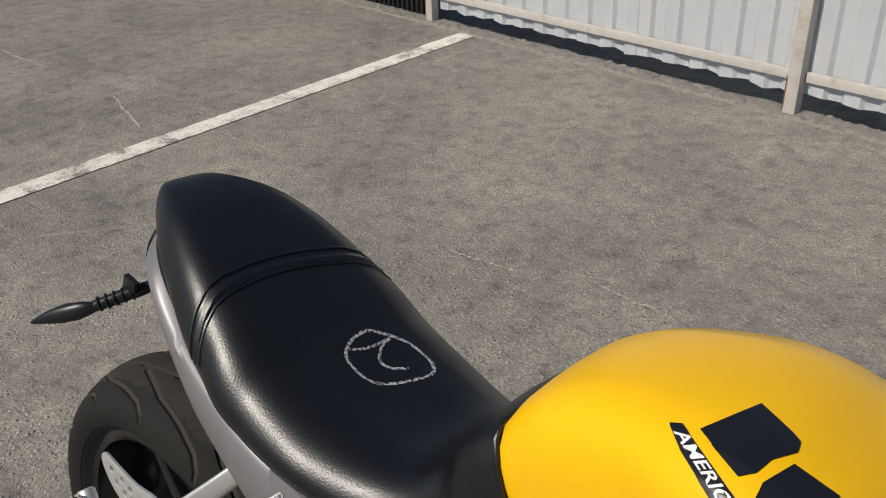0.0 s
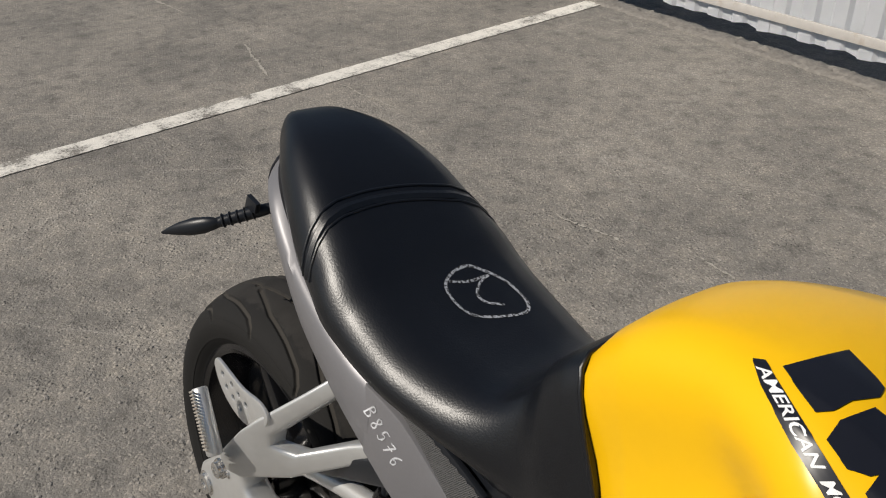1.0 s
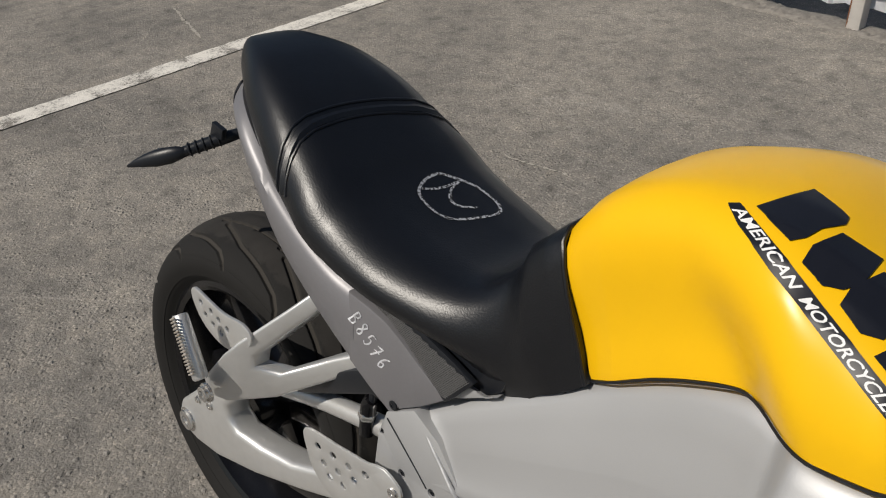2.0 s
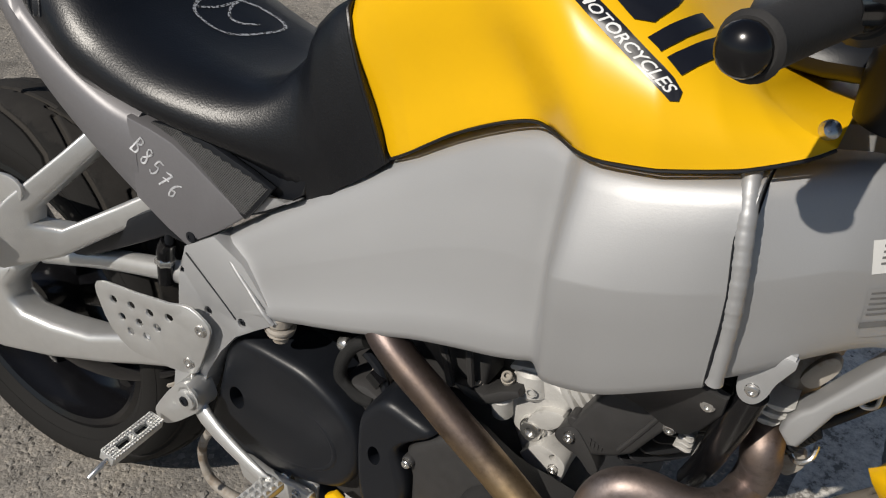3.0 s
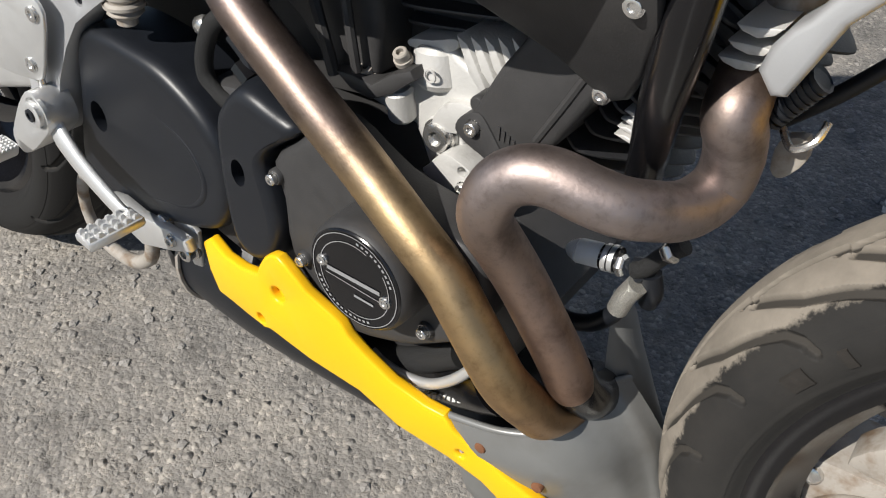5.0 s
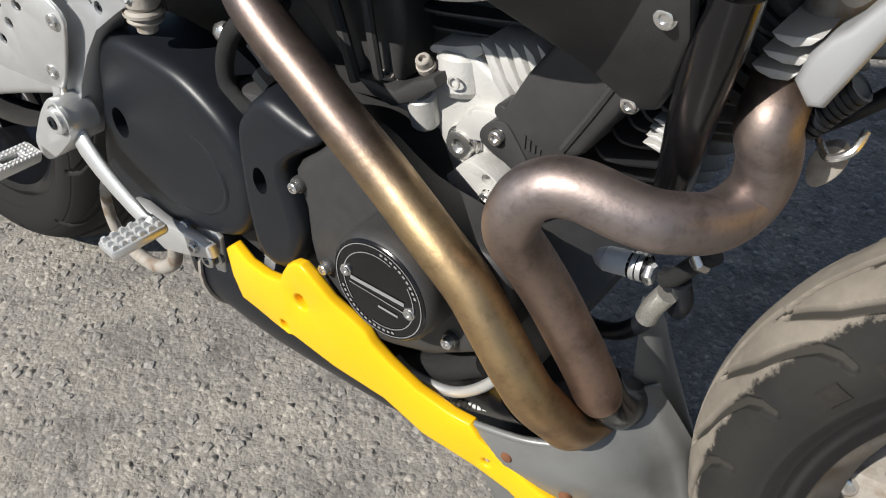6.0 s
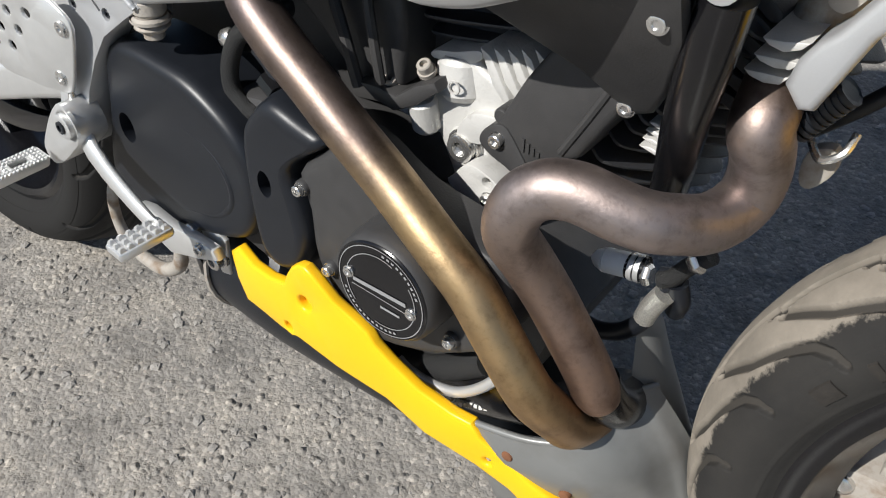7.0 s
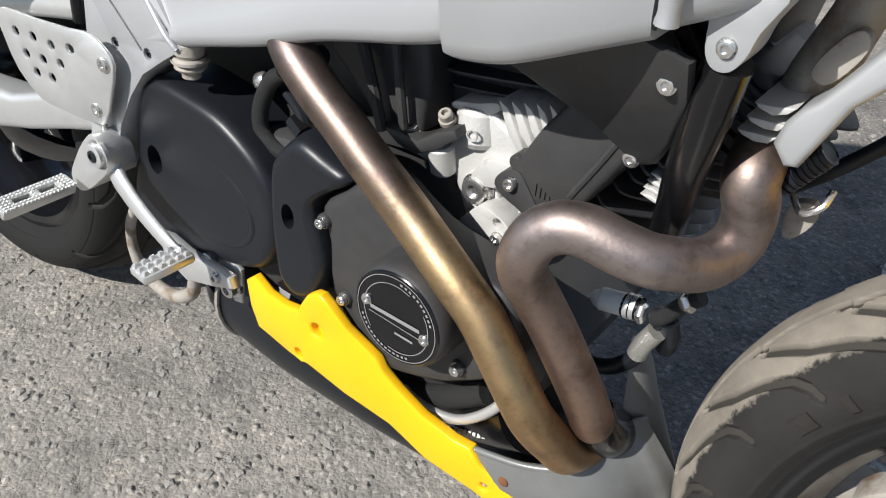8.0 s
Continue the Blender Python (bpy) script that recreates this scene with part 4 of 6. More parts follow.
def panel_y(x, z):
    return -0.120 + 0.10 * max(0.0, x - .34) * 0.9


panel = part("tail_rail_end", slab(panel_out, panel_y, lambda x, z: panel_y(x, z) + .03, 0.003), RAIL, tail_rail, sharp=30)
bolt("bolt", .405, -.1135, .587, 0.0065, 0.002, BLACK, tail_rail)
RAIL_SKIN = BVHTree.FromPolygons([v.co.copy() for ob in (tail_rail, panel) for v in ob.data.vertices],
    [tuple(p.vertices) for p in tail_rail.data.polygons] + [tuple(k + len(tail_rail.data.vertices) for k in p.vertices) for p in panel.data.polygons])
GLYPHS = [  # hand-drawn chalk characters: strokes in widths and heights of one character
    [[(-.4, 1), (-.45, 0), (-.5, -1)], [(-.4, 1), (.3, .9), (.35, .4), (-.3, .1), (.4, -.2), (.35, -.8), (-.5, -1)]],
    [[(.45, .8), (-.1, 1), (-.4, .6), (.3, -.3), (.3, -.85), (-.2, -1), (-.4, -.5), (.1, .1), (.45, .8)]],
    [[(.5, 1), (-.25, .9), (-.35, .15), (.25, .2), (.4, -.4), (.0, -.95), (-.5, -.8)]],
    [[(-.45, .75), (.1, .9), (.45, .95), (.2, .1), (-.15, -1)], [(-.35, -.05), (.5, .15)]],
    [[(.3, 1), (-.2, .5), (-.45, -.3), (-.1, -.95), (.4, -.6), (.2, -.1), (-.35, -.3)]]]
for k, glyph in enumerate(GLYPHS):
    lines = [q for stroke in glyph for q in strokes([(.0152 * k + .0072 * x, .0118 * y) for x, y in stroke], .0019, 5)]
    part("chalk_writing", laid(lines, RAIL_SKIN, (.344, -.12, .681), (.047, 0, -.043), (.043, 0, .047), .0007, 0, along=(0, -1, 0)), LOTCHALK, tail_rail, "chalk character")

# woven grille between the rail and the seat
# Black filler, added so no lit ground shows behind the grille.
part("grille_backing", slab([(.33, .70), (.36, .745), (.50, .745), (.56, .715), (.545, .675), (.50, .64), (.475, .628), (.42, .65)], -.094, -.05, .003), BLACK, bike, "black filler plate behind the side grille")
mesh_out = [(.352, .706), (.39, .712), (.44, .705), (.49, .690), (.519, .679), (.498, .652), (.480, .632), (.445, .650), (.41, .675)]
grille = part("side_grille", slab(mesh_out, -.1075, -.100, 0.001), BLACK, bike, "fine black woven side grille")
bm = bmesh.new()
for k in range(70):
    for lean in (1, -1):
        c = .33 + .19 * k / 70
        p = Vector((c, -.108, .712 if lean < 0 else .632))
        q = p + Vector((.068, 0, .08 * lean))
        inside = [p.lerp(q, t / 24) for t in range(25)]
        keep = [w for w in inside if .634 + (0.480 - w.x) * .58 < w.z < .711 - max(0, w.x - .39) * .25 and w.x < .515 - (.68 - w.z) * .8]
        if len(keep) > 2:
            tube([keep[0], keep[-1]], 0.0005, 4, 1, bm=bm)
part("grille_wire", bm, MESHWIRE, grille)

# gusset below the seat's front
part("seat_gusset", slab([(.484, .637), (.50, .664), (.53, .662), (.545, .672), (.50, .645)], -.100, -.085, .002), SILVER, frame_ob)

# exhaust
COPPER = material("copper_foil", (0.75, 0.22, 0.06), 0.35, metal=0.7, vary=0.2, scale=200)
part("rear_header_pipe", tube([(.626, -.072, .586), (.640, -.094, .578), (.662, -.1120, .566), (.694, -.1190, .546), (.728, -.122, .5253), (.757, -.1245, .5065), (.801, -.127, .4785), (.849, -.1327, .4485), (.8775, -.1342, .4275), (.901, -.1357, .401), (.9206, -.1354, .375), (.934, -.1314, .3537), (.947, -.1175, .329), (.954, -.100, .307), (.960, -.06, .292)], 0.0182, 32, 12), PIPE, bike, "heat-tinted bronze steel header pipe", sharp=180)
front_pipe = part("front_header_pipe", tube([(1.004, -.010, .596), (1.0125, -.040, .592), (1.017, -0.0657, 0.5764), (1.019, -0.0556, 0.5562), (1.019, -0.0477, 0.5358), (1.0164, -.0477, .518), (1.0113, -.0625, .511), (1.0045, -.080, .5114), (.995, -.095, .5155), (.982, -.109, .520), (.9646, -.1166, .5245), (.9424, -.1213, .529), (.9244, -.126, .5263), (.911, -.1296, .5154), (.9036, -.1308, .497), (.9016, -.1241, .4765), (.908, -.110, .449), (.921, -.101, .4214), (.939, -.0965, .391), (.9535, -.0945, .368), (.9640, -.0935, .349), (.969, -.091, .338), (.971, -.089, .333)], [.0182] * 21 + [.0150, .006], 32, 8), FRONT_PIPE, bike, "heat-tinted brown steel header pipe with tight bends", sharp=180)
part("collector", tube([(.962, -.088, .352), (.967, -.082, .334), (.969, -.066, .314), (.966, -.045, .296)], [.0165, .0185, .021, .024], 24), GLOSS, front_pipe, "black collector joint")
for k in range(5):
    c = Vector((.949 + .004 * k, -.088 + .003 * k, .282 + .0022 * k))
    part("copper_shim", rod(c, c + Vector((.004 + .002 * (k % 3), -.004 + .003 * (k % 2), .006 - .004 * (k % 3))), .0009, 5), COPPER, front_pipe)
muffler = part("muffler", tube([(.496, -.015, .216), (.500, -.015, .215), (.512, -.015, .213), (.60, -.015, .200), (.72, -.01, .188), (.82, 0, .172), (.93, .0, .165)], [.05, .074, .082, .081, .076, .070, .05], 40), BLACK, bike, "black underslung muffler")
part("strap", tube([(.512 + .002 * math.sin(a), -.015 + .0845 * math.cos(a), .213 + .0845 * math.sin(a)) for a in np.linspace(0, 6.28, 33)], 0.003, 6, 1), DUSTY, muffler, "dull metal clamp band")
part("strap_bracket", slab([(.535, .30), (.552, .312), (.575, .30), (.572, .255), (.56, .252), (.548, .275)], -.112, -.106, .002), CAST, muffler)
bolt("bolt", .531, -.112, .295, .008, .008, BRIGHT, muffler)
bolt("bolt", .563, -.114, .274, .009, .010, BRIGHT, muffler)

# swing arm
arm_out = [(-.052, .304), (-.038, .342), (.009, .386), (.055, .415), (.118, .450), (.124, .436), (.098, .405), (.098, .385), (.115, .368), (.16, .364), (.22, .366), (.29, .39), (.36, .415), (.40, .42),
           (.40, .385), (.36, .362), (.30, .345), (.24, .326), (.15, .305), (.06, .287), (0, .281), (-.03, .287)]


def arm_y(x, z):
    return float(np.interp(x, [-.05, .1, .24, .4], [-.158, -.155, -.13, -.105]))


swing = part("swing_arm", slab(arm_out, arm_y, lambda x, z: arm_y(x, z) + .045, 0.010, segs=3), CAST, bike, "silver cast swing arm", sharp=45)
swing.location = (-.008, 0, .010)
bolt("axle_nut", -.018, -.158, .315, .017, .006, BRIGHT, swing)
bolt("bolt", .055, -.157, .385, .006, .003, BRIGHT, swing)
bolt("bolt", .022, -.158, .378, .005, .003, BRIGHT, swing)
part("arm_brace", slab([(.09, .415), (.23, .515), (.345, .585), (.40, .60), (.40, .55), (.36, .553), (.225, .476), (.13, .43)], -.102, -.08, .006), BLACK, swing, "dark inner brace of the swing arm")
part("arm_cross", tube([(.12, -.10, .44), (.25, -.085, .47), (.40, -.08, .50)], .014, 12), CAST, swing)
part("chain_guard", slab(rounded([(.02, .30), (.12, .27), (.25, .29), (.33, .33), (.30, .30), (.2, .25), (.08, .235)], 3), -.085, -.07, .003), GLOSS, swing)
bm = bmesh.new()
for k in range(7):
    tube([(.335 + .010 * k, -.09, .315 + .004 * k), (.315 + .010 * k, -.09, .300 + .004 * k)], 0.0028, 5, 1, bm=bm)
part("vent_slats", bm, DUSTY, swing)

# passenger peg bracket: two struts in a V
v_ob = part("peg_bracket", slab([(.132, .478), (.128, .505), (.150, .545), (.165, .565), (.215, .620), (.245, .655), (.262, .640), (.218, .588), (.182, .545), (.180, .528), (.205, .520), (.26, .553), (.335, .600), (.345, .575), (.27, .525), (.20, .480), (.150, .468)],
    lambda x, z: float(np.interp(x, [.12, .18, .25, .34], [-.222, -.17, -.105, -.085])), lambda x, z: float(np.interp(x, [.12, .18, .25, .34], [-.222, -.17, -.105, -.085])) + .03, 0.006, segs=3), CAST, bike, "silver cast passenger peg bracket", sharp=45)
v_ob.location = (.017, 0, .026)
bolt("pivot_bolt", .149, -.223, .497, .011, .006, BRIGHT, v_ob)
guard_out = rounded([(.042, .578), (.052, .592), (.08, .588), (.12, .583), (.165, .588), (.185, .575), (.165, .545), (.12, .528), (.08, .535), (.055, .553)], 3)
spots = [(.066, .575), (.075, .56), (.09, .572), (.093, .553), (.108, .567), (.112, .548), (.128, .562)]
part("passenger_heel_guard", slab(guard_out, -.172, -.167, .0015, [disc(a, b, .0045, 8) for a, b in spots]), CAST, v_ob, "silver heel guard with drilled holes")
peg = part("passenger_peg", rod((.098, -.220, .592), (.148, -.226, .520), .0105, 12), CAST, v_ob, "ribbed metal passenger peg, folded up")
for k in range(18):
    c = Vector((.100, -.222, .590)).lerp(Vector((.142, -.227, .529)), k / 17)
    part("rib", rod(c + Vector((-.010, -.007, -.007)), c + Vector((.009, -.011, .007)), .0014, 6), DUSTY, peg)

# indicator
ind = part("indicator_stalk", tube([(.055, -.055, .812), (.040, -.085, .803), (.026, -.108, .795), (.010, -.135, .785)], [.006, .0085, .0085, .007], 12), BLACK, bike, "black indicator stalk")
part("indicator_lamp", loft([[Vector((x + .6 * w * math.sin(a) * .25, y, z + 0)) + Vector((.75 * w * math.cos(a), .25 * w * math.cos(a), t * math.sin(a))) for a in (2 * math.pi * k / 14 for k in range(14))]
     for x, y, z, w, t in ((.014, -.13, .786, .006, .006), (.006, -.14, .784, .015, .010), (-.006, -.152, .779, .024, .012), (-.02, -.166, .772, .022, .010), (-.034, -.177, .766, .013, .006), (-.047, -.186, .760, .003, .002))]), BLACK, ind, "black leaf-shaped indicator lamp")
for k in range(5):
    c = Vector((.036, -.092, .801)).lerp(Vector((.016, -.125, .789)), k / 4)
    part("ring", rod(c, c + Vector((-.0022, -.0035, -.0013)), .0102, 14), BLACK, ind)
part("stalk_bracket", slab([(.02, .80), (.05, .805), (.055, .82), (.03, .825)], -.10, -.092, .002), BLACK, ind)
part("tail_tray", slab([(.05, .84), (.07, .86), (.30, .70), (.34, .63), (.28, .65), (.14, .78)], -.06, .06, .006), BLACK, bike, "black plastic tail underside")

# rider's heel guard, peg and brake pedal
heel_out = rounded([(.279, .500), (.293, .511), (.339, .512), (.39, .515), (.413, .514), (.432, .504), (.441, .490), (.43, .455), (.415, .421), (.40, .418), (.36, .420), (.325, .421), (.296, .445), (.284, .475)], 2)


def heel_y(x, z):
    return float(np.interp(x, [.28, .39, .41, .45], [-.158, -.148, -.140, -.1365]))


heel_holes = [disc(a + .001, b, .0052, 10) for a, b in ((.305, .490), (.332, .491), (.315, .469), (.359, .490), (.387, .494), (.341, .470), (.326, .452), (.368, .473), (.350, .453))]
heel = part("heel_guard", slab(heel_out, heel_y, lambda x, z: heel_y(x, z) + .004, .0015, heel_holes), CAST, bike, "silver heel guard with drilled holes")
heel.location = (.005, 0, -.002)
bolt("bolt", .428, -.139, .488, .007, .003, BRIGHT, heel)
bolt("bolt", .406, -.141, .434, .007, .003, BRIGHT, heel)

pivot = part("peg_mount", slab(rounded([(.398, .395), (.412, .385), (.418, .362), (.40, .342), (.372, .318), (.352, .310), (.342, .325), (.358, .352), (.378, .378)], 3), -.152, -.118, .006), CAST, bike, "silver cast foot peg mount")
PEG_AT = Vector((.011, 0, .013))
pivot.location = PEG_AT
bolt("pivot_bolt", .404, -.152, .374, .013, .006, CAST, pivot)
bolt("bolt", .404, -.157, .374, .0065, .003, BLACK, pivot)
foot_peg = new("foot_peg")
foot_peg.parent = bike
foot_peg.location = PEG_AT
foot_peg["label"] = "knurled metal foot peg with oblong slots"
peg_a, peg_b = Vector((.356, -.150, .334)), Vector((.371, -.258, .345))


def tilted(origin, along, up):
    """A matrix with x along, y against up and z across."""
    along = along.normalized()
    up = (up - along * up.dot(along)).normalized()
    m = Matrix((along, -up, along.cross(-up))).transposed().to_4x4()
    m.translation = origin
    return m


def stub(x, z, sx, sz, y, h):
    """A small blunt pyramid on a face at height y."""
    return loft([[Vector((x + f * a, y - g, z + f * c)) for a, c in ((-sx, -sz), (sx, -sz), (sx, sz), (-sx, sz))] for f, g in ((1, -.001), (.9, h * .3), (.45, h))])


peg_m = tilted(peg_a + Vector((.001, -.012, -.008)), peg_b - peg_a, Vector((.30, -.25, 1))) @ Matrix.Diagonal((.80, .80, .76, 1))
slot = [rounded([(c - .013, -.0035), (c - .011, -.0048), (c + .011, -.0048), (c + .013, -.0035), (c + .013, .0035), (c + .011, .0048), (c - .011, .0048), (c - .013, .0035)], 2) for c in (.036, .074)]
part("peg_body", slab([(0, -.012), (.004, -.0145), (.104, -.0145), (.108, -.012), (.108, .012), (.104, .0145), (.004, .0145), (0, .012)], -.0055, .0075, .0018, slot), CAST, foot_peg, m=peg_m)
part("slot_floor", slab([(.02, -.006), (.09, -.006), (.09, .006), (.02, .006)], .003, .006, 0), BLACK, foot_peg, m=peg_m)
for k in range(18):
    for z in (-.0125, -.0077, -.0025, .0025, .0077, .0125):
        x = .005 + k * .0058
        if abs(z) < .005 and any(abs(x - c) < .016 for c in (.036, .074)):
            continue
        part("tooth", stub(x, z, .0023, .0020, -.0055, .0026), CAST, foot_peg, m=peg_m)
part("feeler", rod((.370, -.243, .334), (.366, -.272, .322), .0033), BRIGHT, foot_peg, "pointed metal feeler")

pedal = part("brake_pedal", loft([[Vector(c) + Vector((.0, 0, h * math.sin(q))) + Vector((-.45 * wd * math.cos(q), -.25 * wd * math.cos(q), -.6 * wd * math.cos(q) * 0)) for q in (2 * math.pi * k / 12 for k in range(12))] for c, wd, h in
     (((.404, -.138, .358), .020, .014), ((.424, -.143, .345), .020, .013), ((.450, -.148, .336), .019, .012), ((.478, -.153, .330), .018, .0105), ((.505, -.157, .324), .017, .0095), ((.528, -.160, .319), .016, .0085))]), CAST, bike, "silver brake pedal with a knurled pad", sharp=60)
pedal.location = PEG_AT
pad_a, pad_b = Vector((.537, -.152, .319)), Vector((.531, -.203, .316))
pad_m = tilted(pad_a, pad_b - pad_a, Vector((-.10, -.25, 1)))
part("pad", slab([(0, -.012), (.003, -.0145), (.052, -.0145), (.055, -.012), (.055, .012), (.052, .0145), (.003, .0145), (0, .012)], -.004, .005, .002), CAST, pedal, m=pad_m)
for i in range(6):
    for j in range(3):
        part("stud", stub(.0055 + i * .0088, -.0092 + j * .0092, .0032, .0032, -.004, .0038), CAST, pedal, m=pad_m)
hanger = part("exhaust_hanger", slab([(.460, .300), (.479, .304), (.507, .298), (.548, .300), (.575, .298), (.58, .287), (.55, .274), (.502, .258), (.47, .270)], -.128, -.116, .003), CAST, bike, "silver cast exhaust hanger")
part("hanger_loop", tube([(.405, -.115, .300), (.390, -.115, .27), (.388, -.115, .235), (.405, -.115, .208), (.452, -.115, .203), (.490, -.115, .226), (.505, -.118, .262)], [.006, .006, .006, .007, .008, .008, .007], 12), DUSTY, hanger)
bolt("bolt", .556, -.128, .291, .006, .005, BRIGHT, hanger)
part("brake_rod", rod((.398, -.136, .390), (.392, -.131, .425), .0035), BRIGHT, pedal)
master = part("master_cylinder", tube([(.392, -.128, .415), (.388, -.126, .44), (.384, -.125, .455)], [.006, .010, .011], 14), BLACK, bike, "black rear brake cylinder with a rubber boot")
part("upper_body", tube([(.335, -.095, .49), (.338, -.094, .535), (.345, -.094, .55)], [.010, .011, .009], 14), GLOSS, master)
part("hose", tube([(.345, -.094, .545), (.352, -.096, .575), (.372, -.098, .588), (.395, -.09, .58)], .005, 10), BLACK, master)
part("fitting", rod((.336, -.095, .515), (.337, -.095, .527), .0125, 6), BRIGHT, master)

# ---- engine ----
PRINT = material("faded_print", (0.24, 0.24, 0.24), 0.6, vary=0.2, scale=200)
case = part("crankcase", slab([(.44, .31), (.60, .27), (.80, .26), (.90, .30), (.92, .36), (.885, .395), (.82, .410), (.70, .43), (.62, .46), (.5, .44), (.46, .40)], -.085, .12, .012), ENGINE, bike, "black engine crankcase")
# Dark filler body, added so the gaps through the engine stay black.
part("case_filler", slab([(.40, .40), (.43, .57), (.55, .66), (.80, .72), (1.0, .70), (.985, .60), (.90, .55), (.72, .45)], -.012, .10, .01), ENGINE, case)

spr_out = [(.462, .473), (.484, .477), (.516, .475), (.558, .469), (.594, .452), (.620, .431), (.633, .406), (.634, .370), (.622, .335), (.597, .312), (.524, .288), (.462, .276), (.411, .302), (.407, .328), (.427, .391), (.444, .454)]
spr_in = [(.466, .463), (.485, .467), (.514, .465), (.553, .459), (.588, .443), (.611, .424), (.623, .402), (.624, .371), (.613, .341), (.591, .321), (.522, .298), (.464, .287), (.421, .308), (.417, .330), (.436, .388), (.452, .447)]
spr = part("sprocket_cover", cover(spr_out, spr_in, -.05, -.101, -.115, 4, [(.457, .383, .0115, .0165)], slope=((0.0, 0.0), (0.08, 0.38), (0.29, 0.71), (0.62, 0.92), (1.0, 1.0))), BLACK, bike, "black plastic sprocket cover with an opening", sharp=50)
part("raised_oval", tube([(.545, -.1140, .418), (.578, -.1125, .407), (.597, -.1118, .388), (.602, -.1118, .366), (.591, -.1118, .345), (.565, -.1125, .328), (.515, -.1140, .316)], [.001, .0030, .0046, .0048, .0046, .0030, .001], 14), BLACK, spr)

c2_out = [(0.638, 0.449), (0.646, 0.468), (0.664, 0.489), (0.678, 0.494), (0.701, 0.488), (0.734, 0.476), (0.704, 0.451), (0.69, 0.429), (0.698, 0.404), (0.704, 0.37), (0.696, 0.337), (0.666, 0.32), (0.644, 0.332), (0.637, 0.367), (0.636, 0.412)]
c2_in = [(0.646, 0.448), (0.653, 0.462), (0.666, 0.476), (0.68, 0.48), (0.698, 0.474), (0.718, 0.47), (0.694, 0.449), (0.68, 0.429), (0.685, 0.404), (0.691, 0.37), (0.684, 0.344), (0.666, 0.33), (0.651, 0.34), (0.646, 0.367), (0.644, 0.412)]
part("pulley_guard", cover(c2_out, c2_in, -.07, -.105, -.124, 3, [(.6615, .412, .008, .013)]), BLACK, bike, "glossy black guard with an oval opening", sharp=60)

cam_out = [(0.697, 0.436), (0.723, 0.463), (0.755, 0.483), (0.807, 0.4587), (0.857, 0.4503), (0.893, 0.4377), (0.902, 0.389), (0.884, 0.354), (0.852, 0.329), (0.827, 0.314), (0.776, 0.297), (0.742, 0.307), (0.709, 0.351), (0.705, 0.404)]
cam_in = [(0.709, 0.433), (0.729, 0.454), (0.757, 0.472), (0.805, 0.4548), (0.849, 0.4476), (0.88, 0.4365), (0.888, 0.391), (0.873, 0.362), (0.845, 0.34), (0.822, 0.326), (0.778, 0.309), (0.75, 0.317), (0.72, 0.356), (0.716, 0.404)]
cam_lid = part("cam_cover", cover(cam_out, cam_in, -.08, -.111, -.119, 3), ENGINE, bike, "black cam cover with a round badge", sharp=40)
for bx, bz in ((.703, .425), (.728, .355), (.854, .351)):
    part("boss", rod((bx, -.10, bz), (bx, -.123, bz), .0072, 14), ENGINE, cam_lid)
    bolt("bolt", bx, -.123, bz, .0048, .005, BRIGHT, cam_lid)
badge_at = pose(.813, -.1255, .4005)
badge = part("badge_boss", revolve([(0, -.027), (.043, -.027), (.0455, -.024), (.0465, -.016), (.047, 0), (.047, .012)], 56), ENGINE, cam_lid, m=badge_at)
disc_ob = part("badge_disc", revolve([(0, -.0275), (.0415, -.0275), (.0425, -.0265), (.0425, -.024)], 56), GLOSS, cam_lid, "black badge disc with white rings and bars", m=badge_at @ pose(0, -.001, 0))
bm = bmesh.new()
for rr in (.0395, .0325):
    for k in range(64):
        a, b = (math.radians(t) for t in (k * 5.625, k * 5.625 + 5.7))
        if rr < .035 and (5 < k < 12 or 38 < k < 46):
            continue
        w = .00035
        bm.faces.new([bm.verts.new(((rr + s * w) * math.cos(t), -.0291, (rr + s * w) * math.sin(t))) for s, t in ((-1, a), (1, a), (1, b), (-1, b))])
for k in list(range(10)) + list(range(30, 44)):
    a = math.radians(64 + k * 5.5 - 60)
    a = math.radians(20 + k * 7.0) if k < 10 else math.radians(200 + (k - 30) * 7.0)
    u, v = Vector((math.cos(a), 0, math.sin(a))), Vector((-math.sin(a), 0, math.cos(a)))
    q = u * .036 + Vector((0, -.0291, 0))
    bm.faces.new([bm.verts.new(q + u * i * .0010 + v * j * .0012) for i, j in ((-1, -1), (1, -1), (1, 1), (-1, 1))])
part("badge_print", bm, PRINT, cam_lid, m=badge_at)
bm = bmesh.new()
turn = math.radians(8)
marks = [bar(-.024, -.003, .022, .004, .0036), bar(-.026, -.0085, .024, -.0035, .0007), bar(.003, -.0135, .019, -.0115, .0022)]
for s in marks:
    bm.faces.new([bm.verts.new((x * math.cos(turn) - -z * math.sin(turn), -.0292, z * math.cos(turn) - x * math.sin(turn))) for x, z in s])
part("badge_print", bm, PRINT, cam_lid, "white printed strokes", m=badge_at)
for bx, bz in ((-.030, .0045), (.029, -.0045)):
    bolt("screw", .813 + bx, -.1550, .4005 + bz, .0040, .002, BRIGHT, cam_lid)


